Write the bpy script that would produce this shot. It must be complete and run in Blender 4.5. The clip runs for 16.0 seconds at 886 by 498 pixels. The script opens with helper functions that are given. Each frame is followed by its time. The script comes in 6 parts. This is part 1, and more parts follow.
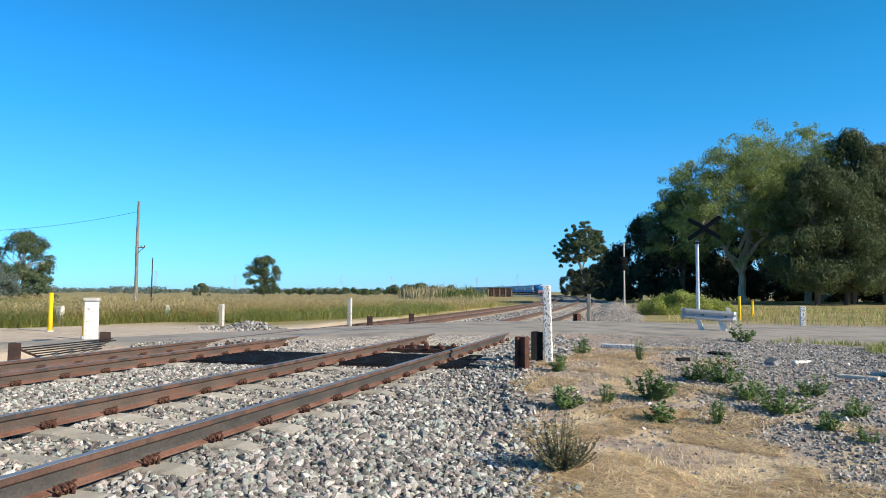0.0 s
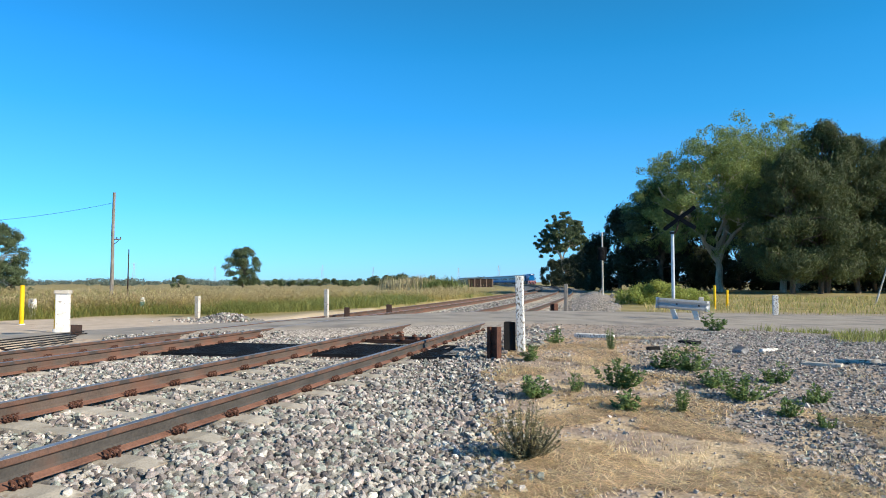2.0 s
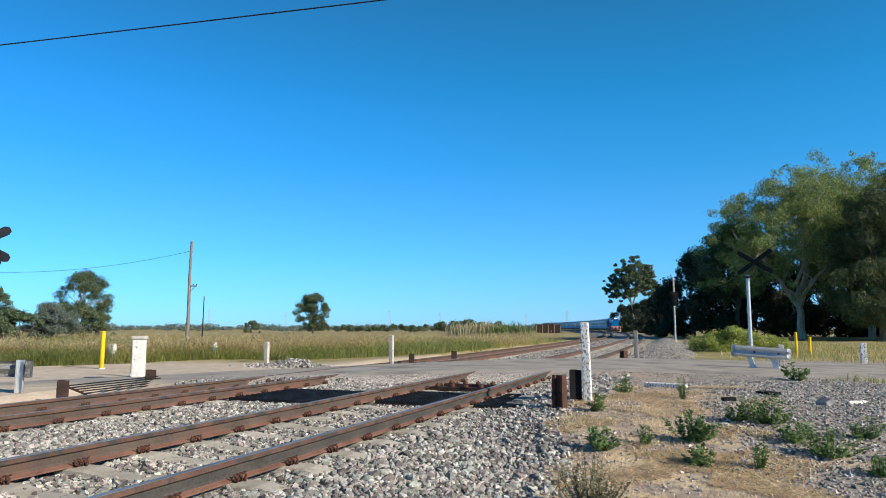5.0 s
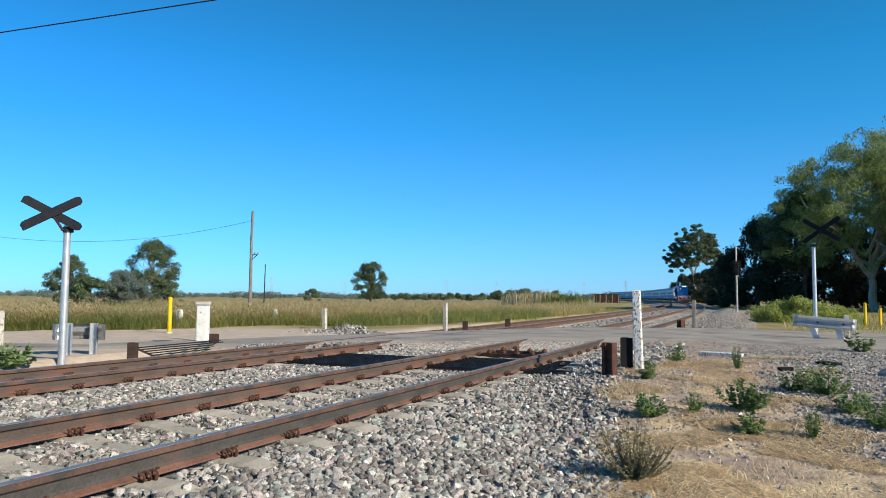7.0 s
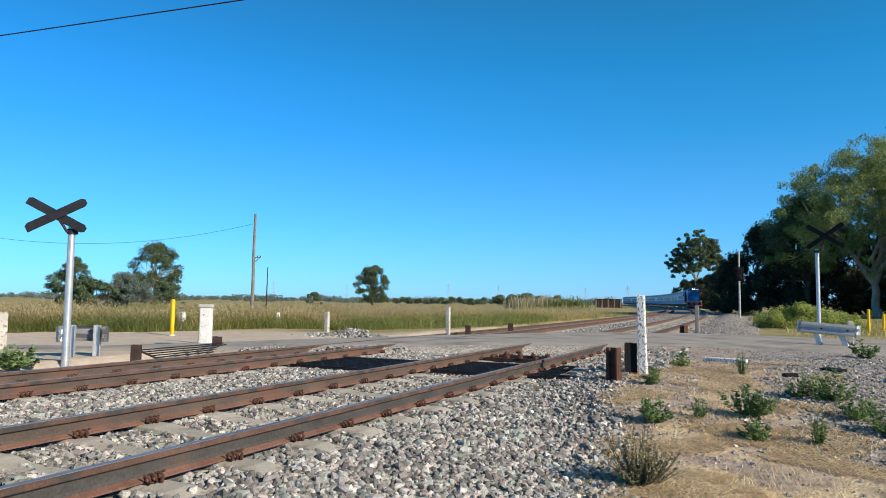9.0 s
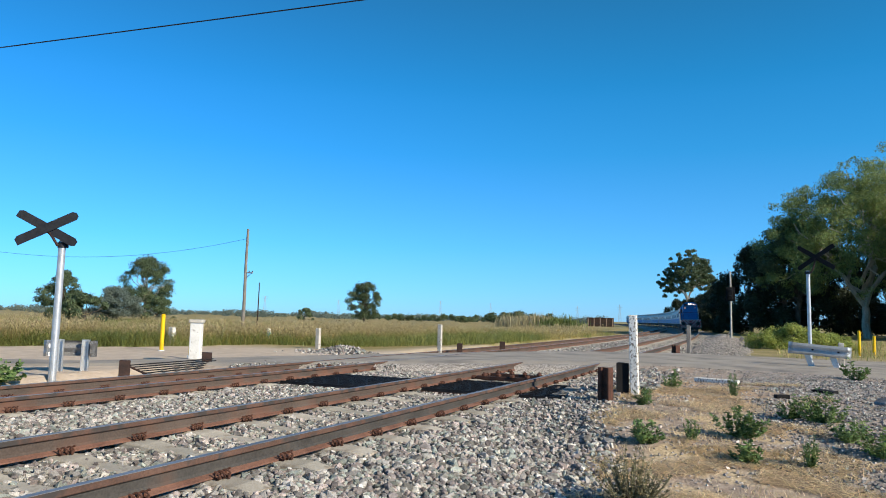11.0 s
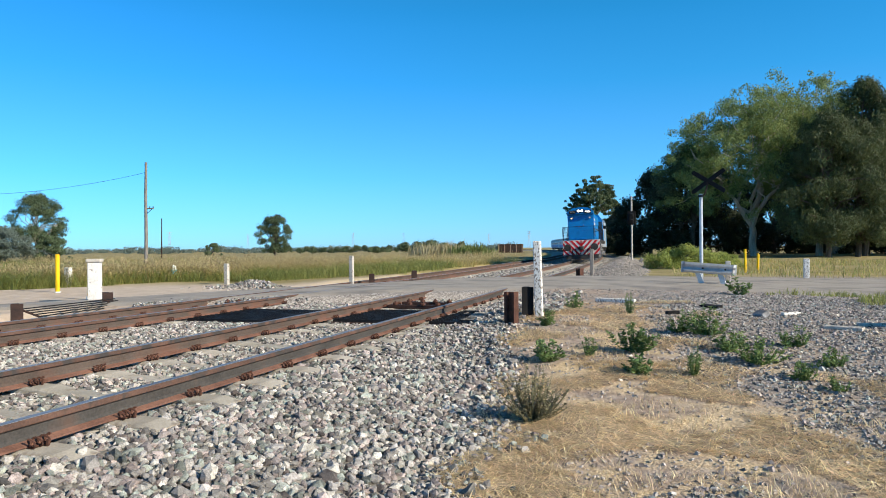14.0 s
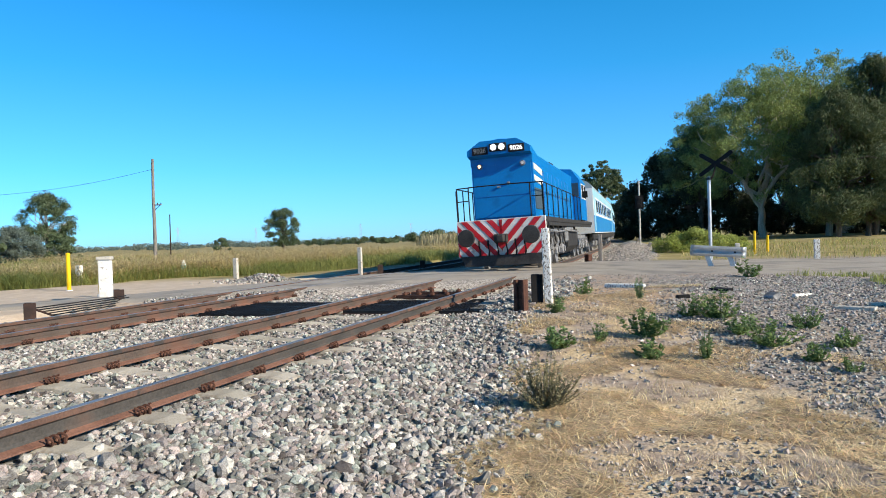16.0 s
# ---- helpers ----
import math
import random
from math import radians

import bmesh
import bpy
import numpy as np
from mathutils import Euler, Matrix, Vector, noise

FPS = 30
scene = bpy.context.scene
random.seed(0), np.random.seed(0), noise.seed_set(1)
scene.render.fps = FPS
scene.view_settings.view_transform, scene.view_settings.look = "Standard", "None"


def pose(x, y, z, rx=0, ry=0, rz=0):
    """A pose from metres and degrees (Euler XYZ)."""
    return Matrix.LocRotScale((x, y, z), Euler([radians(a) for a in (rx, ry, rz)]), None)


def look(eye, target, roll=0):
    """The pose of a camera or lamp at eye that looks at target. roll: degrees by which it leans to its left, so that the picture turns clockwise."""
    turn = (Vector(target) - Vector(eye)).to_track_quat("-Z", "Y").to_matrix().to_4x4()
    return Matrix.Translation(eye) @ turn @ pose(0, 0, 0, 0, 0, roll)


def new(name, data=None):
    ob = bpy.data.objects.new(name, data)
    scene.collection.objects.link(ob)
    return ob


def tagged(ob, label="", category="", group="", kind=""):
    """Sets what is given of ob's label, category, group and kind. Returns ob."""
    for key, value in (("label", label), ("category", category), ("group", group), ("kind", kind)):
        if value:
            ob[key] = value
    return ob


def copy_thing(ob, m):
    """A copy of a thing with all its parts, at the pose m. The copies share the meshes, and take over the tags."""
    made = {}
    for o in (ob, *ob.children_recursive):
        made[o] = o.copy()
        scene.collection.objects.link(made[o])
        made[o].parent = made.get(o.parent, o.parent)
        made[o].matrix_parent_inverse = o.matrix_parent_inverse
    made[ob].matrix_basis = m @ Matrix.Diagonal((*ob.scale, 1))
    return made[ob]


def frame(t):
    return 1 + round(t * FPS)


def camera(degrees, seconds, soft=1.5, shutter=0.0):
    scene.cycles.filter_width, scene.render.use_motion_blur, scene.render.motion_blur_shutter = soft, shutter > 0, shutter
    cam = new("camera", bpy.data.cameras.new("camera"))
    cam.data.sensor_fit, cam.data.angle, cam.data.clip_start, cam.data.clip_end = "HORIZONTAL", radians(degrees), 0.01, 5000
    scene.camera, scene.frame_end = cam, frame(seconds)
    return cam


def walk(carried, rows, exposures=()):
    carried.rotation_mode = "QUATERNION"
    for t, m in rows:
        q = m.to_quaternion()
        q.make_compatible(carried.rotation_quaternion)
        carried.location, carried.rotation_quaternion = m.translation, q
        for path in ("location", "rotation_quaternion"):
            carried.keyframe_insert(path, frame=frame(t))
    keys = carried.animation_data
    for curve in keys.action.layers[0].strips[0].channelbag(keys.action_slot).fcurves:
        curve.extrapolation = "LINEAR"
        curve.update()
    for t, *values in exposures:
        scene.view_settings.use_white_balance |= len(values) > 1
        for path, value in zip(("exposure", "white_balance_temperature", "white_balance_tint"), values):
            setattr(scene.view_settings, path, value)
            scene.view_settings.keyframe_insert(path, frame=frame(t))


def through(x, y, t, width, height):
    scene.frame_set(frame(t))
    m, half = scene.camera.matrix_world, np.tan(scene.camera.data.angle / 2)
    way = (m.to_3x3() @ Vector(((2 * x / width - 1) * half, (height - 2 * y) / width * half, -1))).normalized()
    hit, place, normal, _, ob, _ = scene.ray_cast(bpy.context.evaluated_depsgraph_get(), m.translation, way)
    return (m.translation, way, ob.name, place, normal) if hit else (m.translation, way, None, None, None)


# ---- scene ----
import itertools

cam = camera(64.92, 16.0, soft=0.95)
# seconds, eye x, y, z (z = 0 is the rail head), yaw, pitch, roll
ROWS = [
    (0.0, -0.000, -0.019, 1.077, 17.00, 3.48, -0.28),
    (0.5, 0.164, 0.006, 1.086, 9.03, 4.02, -3.16),
    (0.6, 0.164, 0.042, 1.107, 6.90, 4.66, -2.89),
    (1.0, 0.139, 0.007, 1.073, 11.98, 3.42, -0.46),
    (1.5, 0.157, 0.021, 1.111, 14.21, 2.94, -0.66),
    (2.0, 0.146, 0.002, 1.079, 15.48, 2.72, -0.01),
    (2.5, 0.120, -0.019, 1.072, 15.23, 2.60, -2.44),
    (3.0, 0.092, -0.013, 1.064, 19.20, 2.62, -1.34),
    (3.3, 0.165, 0.016, 1.057, 22.71, 2.20, -0.19),
    (3.5, 0.105, 0.025, 1.063, 16.94, 1.31, 0.29),
    (3.6, 0.166, 0.011, 1.077, 20.45, 1.92, -2.26),
    (4.0, 0.189, 0.080, 1.089, 20.81, 5.01, 0.32),
    (6.3, 0.267, 0.056, 1.106, 22.78, 7.14, -2.15),
    (6.5, 0.289, 0.035, 1.071, 26.39, 6.06, -2.85),
    (7.0, 0.326, 0.042, 1.063, 25.60, 3.89, -0.41),
    (7.5, 0.310, 0.052, 1.058, 24.70, 4.62, -0.44),
    (8.0, 0.296, 0.044, 1.051, 25.82, 3.45, -1.00),
    (8.5, 0.294, 0.036, 1.063, 25.34, 3.91, -1.07),
    (9.0, 0.288, 0.033, 1.061, 25.74, 4.22, -0.74),
    (9.2, 0.273, 0.031, 1.054, 24.97, 4.31, -1.01),
    (11.5, 0.286, 0.048, 1.080, 25.31, 6.41, -1.48),
    (12.0, 0.295, 0.042, 1.086, 25.90, 7.12, -1.63),
    (12.5, 0.326, 0.012, 1.045, 24.69, 2.88, -2.42),
    (13.0, 0.337, -0.015, 1.072, 21.98, 3.00, -2.17),
    (13.5, 0.371, -0.013, 1.077, 21.34, 1.13, -0.68),
    (14.0, 0.367, 0.023, 1.076, 17.98, -0.07, 0.46),
    (14.5, 0.375, 0.011, 1.087, 21.97, 1.83, -0.88),
    (15.0, 0.365, 0.022, 1.102, 18.68, 2.54, -0.34),
    (15.5, 0.375, 0.038, 1.084, 20.13, -0.51, 2.79),
    (16.0, 0.357, 0.025, 1.082, 18.60, -0.95, 1.86),
]
walk(cam, [(t, pose(x, y, z, 90 + pitch, roll, yaw)) for t, x, y, z, yaw, pitch, roll in ROWS],
     exposures=((0.0, 0.5), (2.0, 0.54), (3.5, 0.45), (4.2, 0.4), (6.5, 0.31), (9.0, 0.3), (12.0, 0.34), (14.0, 0.46), (16.0, 0.52)))

# ---- daylight ----
SUN_EL, SUN_AZ = 27.0, 103.0          # degrees above the horizon, clockwise from +y
world = bpy.data.worlds.new("sky")
scene.world = world
world.use_nodes = True
wt = world.node_tree
wt.nodes.clear()
sky = wt.nodes.new("ShaderNodeTexSky")
sky.sky_type = "NISHITA"
sky.sun_disc = False
sky.sun_elevation, sky.sun_rotation = radians(SUN_EL), radians(SUN_AZ)
sky.altitude, sky.air_density, sky.dust_density, sky.ozone_density = 30, 1.0, 0.1, 1.0
bg = wt.nodes.new("ShaderNodeBackground")
bg.inputs["Strength"].default_value = 0.105
wo = wt.nodes.new("ShaderNodeOutputWorld")
tone = wt.nodes.new("ShaderNodeHueSaturation")       # a clear, deep blue sky
tone.inputs["Saturation"].default_value, tone.inputs["Value"].default_value = 1.1, 1.0
tint = wt.nodes.new("ShaderNodeMix")
tint.data_type, tint.blend_type = "RGBA", "MULTIPLY"
tint.inputs[0].default_value, tint.inputs[7].default_value = 1.0, (0.12, 0.57, 1.32, 1)
wt.links.new(sky.outputs[0], tone.inputs["Color"])
wt.links.new(tone.outputs[0], tint.inputs[6])
# the clear air: pale over the horizon, deeper towards the zenith
where = wt.nodes.new("ShaderNodeTexCoord")
parts_of = wt.nodes.new("ShaderNodeSeparateXYZ")
wt.links.new(where.outputs["Generated"], parts_of.inputs[0])
air = wt.nodes.new("ShaderNodeValToRGB")
AIR = [(0.0, (1.45, 0.9, 2.0)), (0.04, (1.0, 1.0, 1.15)), (0.1, (0.5, 1.08, 0.35)), (0.23, (0.07, 0.9, 0.05)), (0.32, (0.0, 0.76, 0.0)), (0.6, (0.12, 0.4, 0.0)), (1.0, (0.12, 0.2, 0.0))]
while len(air.color_ramp.elements) < len(AIR):
    air.color_ramp.elements.new(0.5)
for e, (at, c) in zip(air.color_ramp.elements, AIR):
    e.position, e.color = at, (*c, 1)
wt.links.new(parts_of.outputs[2], air.inputs[0])
deep = wt.nodes.new("ShaderNodeMapRange")             # the sky's own blue deepens with height
deep.inputs[1].default_value, deep.inputs[2].default_value, deep.inputs[3].default_value, deep.inputs[4].default_value = 0.3, 0.85, 1.0, 0.3
wt.links.new(parts_of.outputs[2], deep.inputs[0])
wt.links.new(deep.outputs[0], tone.inputs["Value"])
haze = wt.nodes.new("ShaderNodeMix")
haze.data_type, haze.blend_type = "RGBA", "ADD"
haze.inputs[0].default_value = 1.0
wt.links.new(air.outputs[0], haze.inputs[7])
wt.links.new(tint.outputs[2], haze.inputs[6])
wt.links.new(haze.outputs[2], bg.inputs["Color"])
wt.links.new(bg.outputs[0], wo.inputs[0])
sun_data = bpy.data.lights.new("sun", "SUN")
sun_data.energy, sun_data.angle, sun_data.color = 5.0, radians(0.53), (1.0, 0.89, 0.7)
sun = new("sun", sun_data)
sun_dir = Vector((math.sin(radians(SUN_AZ)) * math.cos(radians(SUN_EL)), math.cos(radians(SUN_AZ)) * math.cos(radians(SUN_EL)), math.sin(radians(SUN_EL))))
sun.matrix_world = look(sun_dir * 100, (0, 0, 0))

# ---- small tools ----

def smooth(a, b, v):
    v = min(1.0, max(0.0, (v - a) / (b - a)))
    return v * v * (3 - 2 * v)


def link_mesh(name, verts, faces, material=None, parent=None, shade=False):
    me = bpy.data.meshes.new(name)
    me.from_pydata([tuple(map(float, v)) for v in verts], [], [tuple(map(int, f)) for f in faces])
    if material:
        me.materials.append(material)
    if shade:
        for p in me.polygons:
            p.use_smooth = True
    ob = new(name, me)
    if parent:
        ob.parent = parent
    return ob


def big_mesh(name, verts, faces, material, parent=None):
    """A large mesh from arrays; faces is an (n, 3) or (n, 4) array."""
    me = bpy.data.meshes.new(name)
    n, k = faces.shape
    me.vertices.add(len(verts))
    me.vertices.foreach_set("co", np.asarray(verts, np.float32).ravel())
    me.loops.add(n * k)
    me.loops.foreach_set("vertex_index", faces.astype(np.int32).ravel())
    me.polygons.add(n)
    me.polygons.foreach_set("loop_start", np.arange(0, n * k, k, dtype=np.int32))
    me.update(calc_edges=True)
    me.validate()
    me.shade_flat()
    if material:
        me.materials.append(material)
    ob = new(name, me)
    if parent:
        ob.parent = parent
    return ob


def part(name, bm, material, parent=None, label="", shade=False):
    me = bpy.data.meshes.new(name)
    bm.normal_update()
    bm.to_mesh(me)
    bm.free()
    if material:
        me.materials.append(material)
    if shade:
        for p in me.polygons:
            p.use_smooth = True
    ob = new(name, me)
    if parent:
        ob.parent = parent
    if label:
        ob["label"] = label
    return ob


def thing(name, m, label, category, group=""):
    ob = new(name)
    ob.empty_display_size = 0.2
    ob.matrix_basis = m
    return tagged(ob, label, category, group)


def box(bm, cx, cy, cz, sx, sy, sz, bevel=0.0, m=None, seg=1):
    """A box round (cx, cy, cz), bevelled, added to bm."""
    r = bmesh.ops.create_cube(bm, size=1.0)
    vs = r["verts"]
    bmesh.ops.scale(bm, vec=(sx, sy, sz), verts=vs)
    if bevel:
        es = list({e for v in vs for e in v.link_edges})
        out = bmesh.ops.bevel(bm, geom=es, offset=bevel, segments=seg, affect="EDGES", profile=0.5)
        vs = list({v for f in out["faces"] for v in f.verts} | {v for v in vs if v.is_valid})
    bmesh.ops.translate(bm, vec=(cx, cy, cz), verts=vs)
    if m is not None:
        bmesh.ops.transform(bm, matrix=m, verts=vs)
    return vs


def rod(bm, a, b, r, r2=None, seg=10, caps=True):
    """A round bar from a to b."""
    a, b = Vector(a), Vector(b)
    d = b - a
    out = bmesh.ops.create_cone(bm, cap_ends=caps, segments=seg, radius1=r, radius2=r if r2 is None else r2, depth=d.length)
    q = d.to_track_quat("Z", "Y").to_matrix().to_4x4()
    bmesh.ops.transform(bm, matrix=Matrix.Translation((a + b) / 2) @ q, verts=out["verts"])
    return out["verts"]


def tube(bm, points, r, seg=8, taper=None):
    """A bent round bar through points."""
    rings = []
    pts = [Vector(p) for p in points]
    for i, p in enumerate(pts):
        d = (pts[min(i + 1, len(pts) - 1)] - pts[max(i - 1, 0)]).normalized()
        up = Vector((0, 0, 1)) if abs(d.z) < 0.95 else Vector((1, 0, 0))
        s = d.cross(up).normalized()
        u = s.cross(d)
        rr = r if taper is None else r + (taper - r) * i / (len(pts) - 1)
        rings.append([bm.verts.new(p + s * (rr * math.cos(2 * math.pi * k / seg)) + u * (rr * math.sin(2 * math.pi * k / seg))) for k in range(seg)])
    for a, b in zip(rings, rings[1:]):
        for k in range(seg):
            bm.faces.new((a[k], a[(k + 1) % seg], b[(k + 1) % seg], b[k]))
    bm.faces.new(rings[0][::-1])
    bm.faces.new(rings[-1])


def prism(bm, outline, y0, y1, axis="y"):
    """An outline of (a, b) pairs pulled along an axis: y gives (a, y, b), x gives (x, a, b), z gives (a, b, z)."""
    put = {"y": lambda a, b, t: (a, t, b), "x": lambda a, b, t: (t, a, b), "z": lambda a, b, t: (a, b, t)}[axis]
    lo = [bm.verts.new(put(a, b, y0)) for a, b in outline]
    hi = [bm.verts.new(put(a, b, y1)) for a, b in outline]
    n = len(outline)
    bm.faces.new(lo)
    bm.faces.new(hi[::-1])
    for i in range(n):
        bm.faces.new((lo[i], hi[i], hi[(i + 1) % n], lo[(i + 1) % n]))
    bmesh.ops.recalc_face_normals(bm, faces=bm.faces)


# ---- the line of the railway ----
CENTRE, GAP, BEND, RADIUS = -4.46, 4.2, 0.0, 1000.0     # near track's centre, track spacing, start and radius of the curve


def line(s, off=0.0):
    """The place s metres along the near track, off metres to its right, and its heading."""
    th = max(0.0, s - BEND) / RADIUS
    if th == 0:
        return CENTRE + off, s, 0.0
    return CENTRE - RADIUS * (1 - math.cos(th)) + off * math.cos(th), BEND + RADIUS * math.sin(th) + off * math.sin(th), th


ROAD_X = [-60, -30, -20, -14.7, -9.7, -6.5, -2.4, 2.0, 5.0, 9.0, 16.0, 40.0, 90.0]
ROAD_N = [-9.0, 4.0, 8.0, 10.0, 12.8, 16.0, 18.6, 19.2, 18.6, 19.0, 20.0, 24.0, 33.0]
ROAD_F = [-6.0, 6.0, 9.8, 12.0, 19.3, 24.5, 27.0, 27.6, 29.4, 30.4, 32.0, 36.0, 45.0]
ROAD_Z = [-0.3, -0.25, -0.2, -0.15, -0.02, 0.012, 0.012, -0.04, -0.14, -0.2, -0.24, -0.3, -0.3]


BED_U = [-7.9, -6.3, -5.5, -4.2, -2.9, -2.1, -1.3, 0, 1.35, 1.65, 3.5]
BED_Z = [-0.55, -0.3, -0.215, -0.23, -0.215, -0.225, -0.218, -0.235, -0.218, -0.26, -0.6]


def right_z(y):
    """Height of the earth to the right of the line."""
    return -0.52 + 0.42 * smooth(5.0, 13.0, y)


def bed_z(u, y):
    """Top of the crushed stone, u metres right of the near track's centre; its shoulder rises with the earth."""
    z = float(np.interp(u, BED_U, BED_Z))
    if u > 1.45:
        z = max(z, min(right_z(y) - 0.02 - 0.15 * smooth(20, 34, y), -0.06 - 0.1 * (u - 1.45)))
    return z


def ground_z(x, y):
    """Height of the earth: low beside the track, rising to the crossing, falling to the field."""
    u = x - line(y)[0]
    right = right_z(y) - 0.15 * smooth(20, 34, y) * smooth(0.5, 4, u)
    left = -0.2 - 0.25 * smooth(12.0, 30.0, -u + 0.3 * y - 6)
    if u > -2:
        edge = 3.3 - 1.4 * smooth(4.5, 14.0, y) + (0.5 * smooth(26, 34, y))
        z = right + (-0.75 - right) * smooth(edge, edge - 0.55, u) if u < edge else right
    else:
        z = left + (-0.75 - left) * smooth(-7.4, -6.9, u)
    n, f, h = (float(np.interp(x, ROAD_X, r)) for r in (ROAD_N, ROAD_F, ROAD_Z))
    on = smooth(n - 1.2, n + 0.1, y) * smooth(f + 1.2, f - 0.1, y)
    z += (h - 0.05 - z) * on
    rough = noise.noise((x * 1.3, y * 1.3, 0)) * 0.03 + noise.noise((x * 0.25, y * 0.25, 4)) * 0.06
    return z + rough * (1 - on) * smooth(900, 100, abs(x) + abs(y))

# ---- materials ----
def mat(name, dark, light, scale=4.0, fine=40.0, rough=0.85, metal=0.0, bump=0.3, vary=0.0, spots=None, spot_scale=9.0, spot_edge=(0.62, 0.66), stretch=(1, 1, 1), depth=0.01, spec=0.3, each="island"):
    """A worn surface: two scales of colour, optional spots of another colour, fine relief, optional change from piece to piece."""
    m = bpy.data.materials.new(name)
    m.use_nodes = True
    nt = m.node_tree
    N, L = nt.nodes, nt.links
    b = N["Principled BSDF"]
    co = N.new("ShaderNodeTexCoord")
    mp = N.new("ShaderNodeMapping")
    mp.inputs["Scale"].default_value = stretch
    L.new(co.outputs["Object"], mp.inputs[0])
    big, small = N.new("ShaderNodeTexNoise"), N.new("ShaderNodeTexNoise")
    for n, s in ((big, scale), (small, fine)):
        n.inputs["Scale"].default_value, n.inputs["Detail"].default_value = s, 6
        L.new(mp.outputs[0], n.inputs["Vector"])
    mix = N.new("ShaderNodeMath")
    mix.operation = "MULTIPLY_ADD"
    L.new(small.outputs[0], mix.inputs[0])
    mix.inputs[1].default_value = 0.5
    add = N.new("ShaderNodeMath")
    add.operation = "MULTIPLY"
    add.inputs[1].default_value = 0.5
    L.new(big.outputs[0], add.inputs[0])
    L.new(add.outputs[0], mix.inputs[2])
    ramp = N.new("ShaderNodeValToRGB")
    ramp.color_ramp.elements[0].position, ramp.color_ramp.elements[1].position = 0.36, 0.64
    ramp.color_ramp.elements[0].color, ramp.color_ramp.elements[1].color = (*dark, 1), (*light, 1)
    L.new(mix.outputs[0], ramp.inputs[0])
    col = ramp.outputs[0]
    if spots:
        sp = N.new("ShaderNodeTexNoise")
        sp.inputs["Scale"].default_value, sp.inputs["Detail"].default_value = spot_scale, 5
        L.new(mp.outputs[0], sp.inputs["Vector"])
        sr = N.new("ShaderNodeMapRange")
        sr.inputs[1].default_value, sr.inputs[2].default_value = spot_edge
        L.new(sp.outputs[0], sr.inputs[0])
        mx = N.new("ShaderNodeMix")
        mx.data_type = "RGBA"
        mx.inputs[7].default_value = (*spots, 1)
        L.new(sr.outputs[0], mx.inputs[0])
        L.new(col, mx.inputs[6])
        col = mx.outputs[2]
    if vary:
        if each == "island":
            g = N.new("ShaderNodeNewGeometry")
            src = g.outputs["Random Per Island"]
        else:
            g = N.new("ShaderNodeObjectInfo")
            src = g.outputs["Random"]
        hv = N.new("ShaderNodeHueSaturation")
        mr = N.new("ShaderNodeMapRange")
        mr.inputs[3].default_value, mr.inputs[4].default_value = 1 - vary, 1 + vary
        L.new(src, mr.inputs[0])
        L.new(mr.outputs[0], hv.inputs["Value"])
        wn = N.new("ShaderNodeTexWhiteNoise")
        wn.noise_dimensions = "1D"
        L.new(src, wn.inputs["W"])
        m2 = N.new("ShaderNodeMapRange")
        m2.inputs[3].default_value, m2.inputs[4].default_value = 0.5 - 0.05 * vary, 0.5 + 0.05 * vary
        L.new(wn.outputs[0], m2.inputs[0])
        L.new(m2.outputs[0], hv.inputs["Hue"])
        L.new(col, hv.inputs["Color"])
        col = hv.outputs[0]
    if vary >= 0.6:
        # pink, greenish, dark and pale stones among the grey
        kinds = N.new("ShaderNodeValToRGB")
        kinds.color_ramp.interpolation = "CONSTANT"
        stops = ((0.0, (1.0, 1.0, 0.98)), (0.32, (1.1, 0.97, 0.95)), (0.46, (0.84, 0.95, 0.9)), (0.64, (0.68, 0.62, 0.63)), (0.8, (1.08, 1.07, 1.03)), (0.94, (1.6, 1.57, 1.5)))
        for k, (at, c) in enumerate(stops):
            e = kinds.color_ramp.elements[k] if k < 2 else kinds.color_ramp.elements.new(at)
            e.position, e.color = at, (*c, 1)
        sort = N.new("ShaderNodeMix")
        sort.data_type, sort.blend_type = "RGBA", "MULTIPLY"
        sort.inputs[0].default_value = 1.0
        L.new(wn.outputs[0], kinds.inputs[0])
        L.new(col, sort.inputs[6])
        L.new(kinds.outputs[0], sort.inputs[7])
        col = sort.outputs[2]
    L.new(col, b.inputs["Base Color"])
    rr = N.new("ShaderNodeMapRange")
    rr.inputs[3].default_value, rr.inputs[4].default_value = max(0.05, rough - 0.12), min(1, rough + 0.12)
    L.new(small.outputs[0], rr.inputs[0])
    L.new(rr.outputs[0], b.inputs["Roughness"])
    b.inputs["Metallic"].default_value = metal
    b.inputs["Specular IOR Level"].default_value = spec
    if bump:
        bp = N.new("ShaderNodeBump")
        bp.inputs["Strength"].default_value, bp.inputs["Distance"].default_value = bump, depth
        L.new(mix.outputs[0], bp.inputs["Height"])
        L.new(bp.outputs[0], b.inputs["Normal"])
    return m


def leaf_mat(name, dark, light, vary=0.35, through=0.25):
    m = mat(name, dark, light, 0.6, 6, 0.6, bump=0, vary=vary, spec=0.35)
    nt = m.node_tree
    b = nt.nodes["Principled BSDF"]
    t = nt.nodes.new("ShaderNodeBsdfTranslucent")
    src = b.inputs["Base Color"].links[0].from_socket
    nt.links.new(src, t.inputs[0])
    mx = nt.nodes.new("ShaderNodeMixShader")
    mx.inputs[0].default_value = through
    nt.links.new(b.outputs[0], mx.inputs[1])
    nt.links.new(t.outputs[0], mx.inputs[2])
    nt.links.new(mx.outputs[0], nt.nodes["Material Output"].inputs[0])
    return m


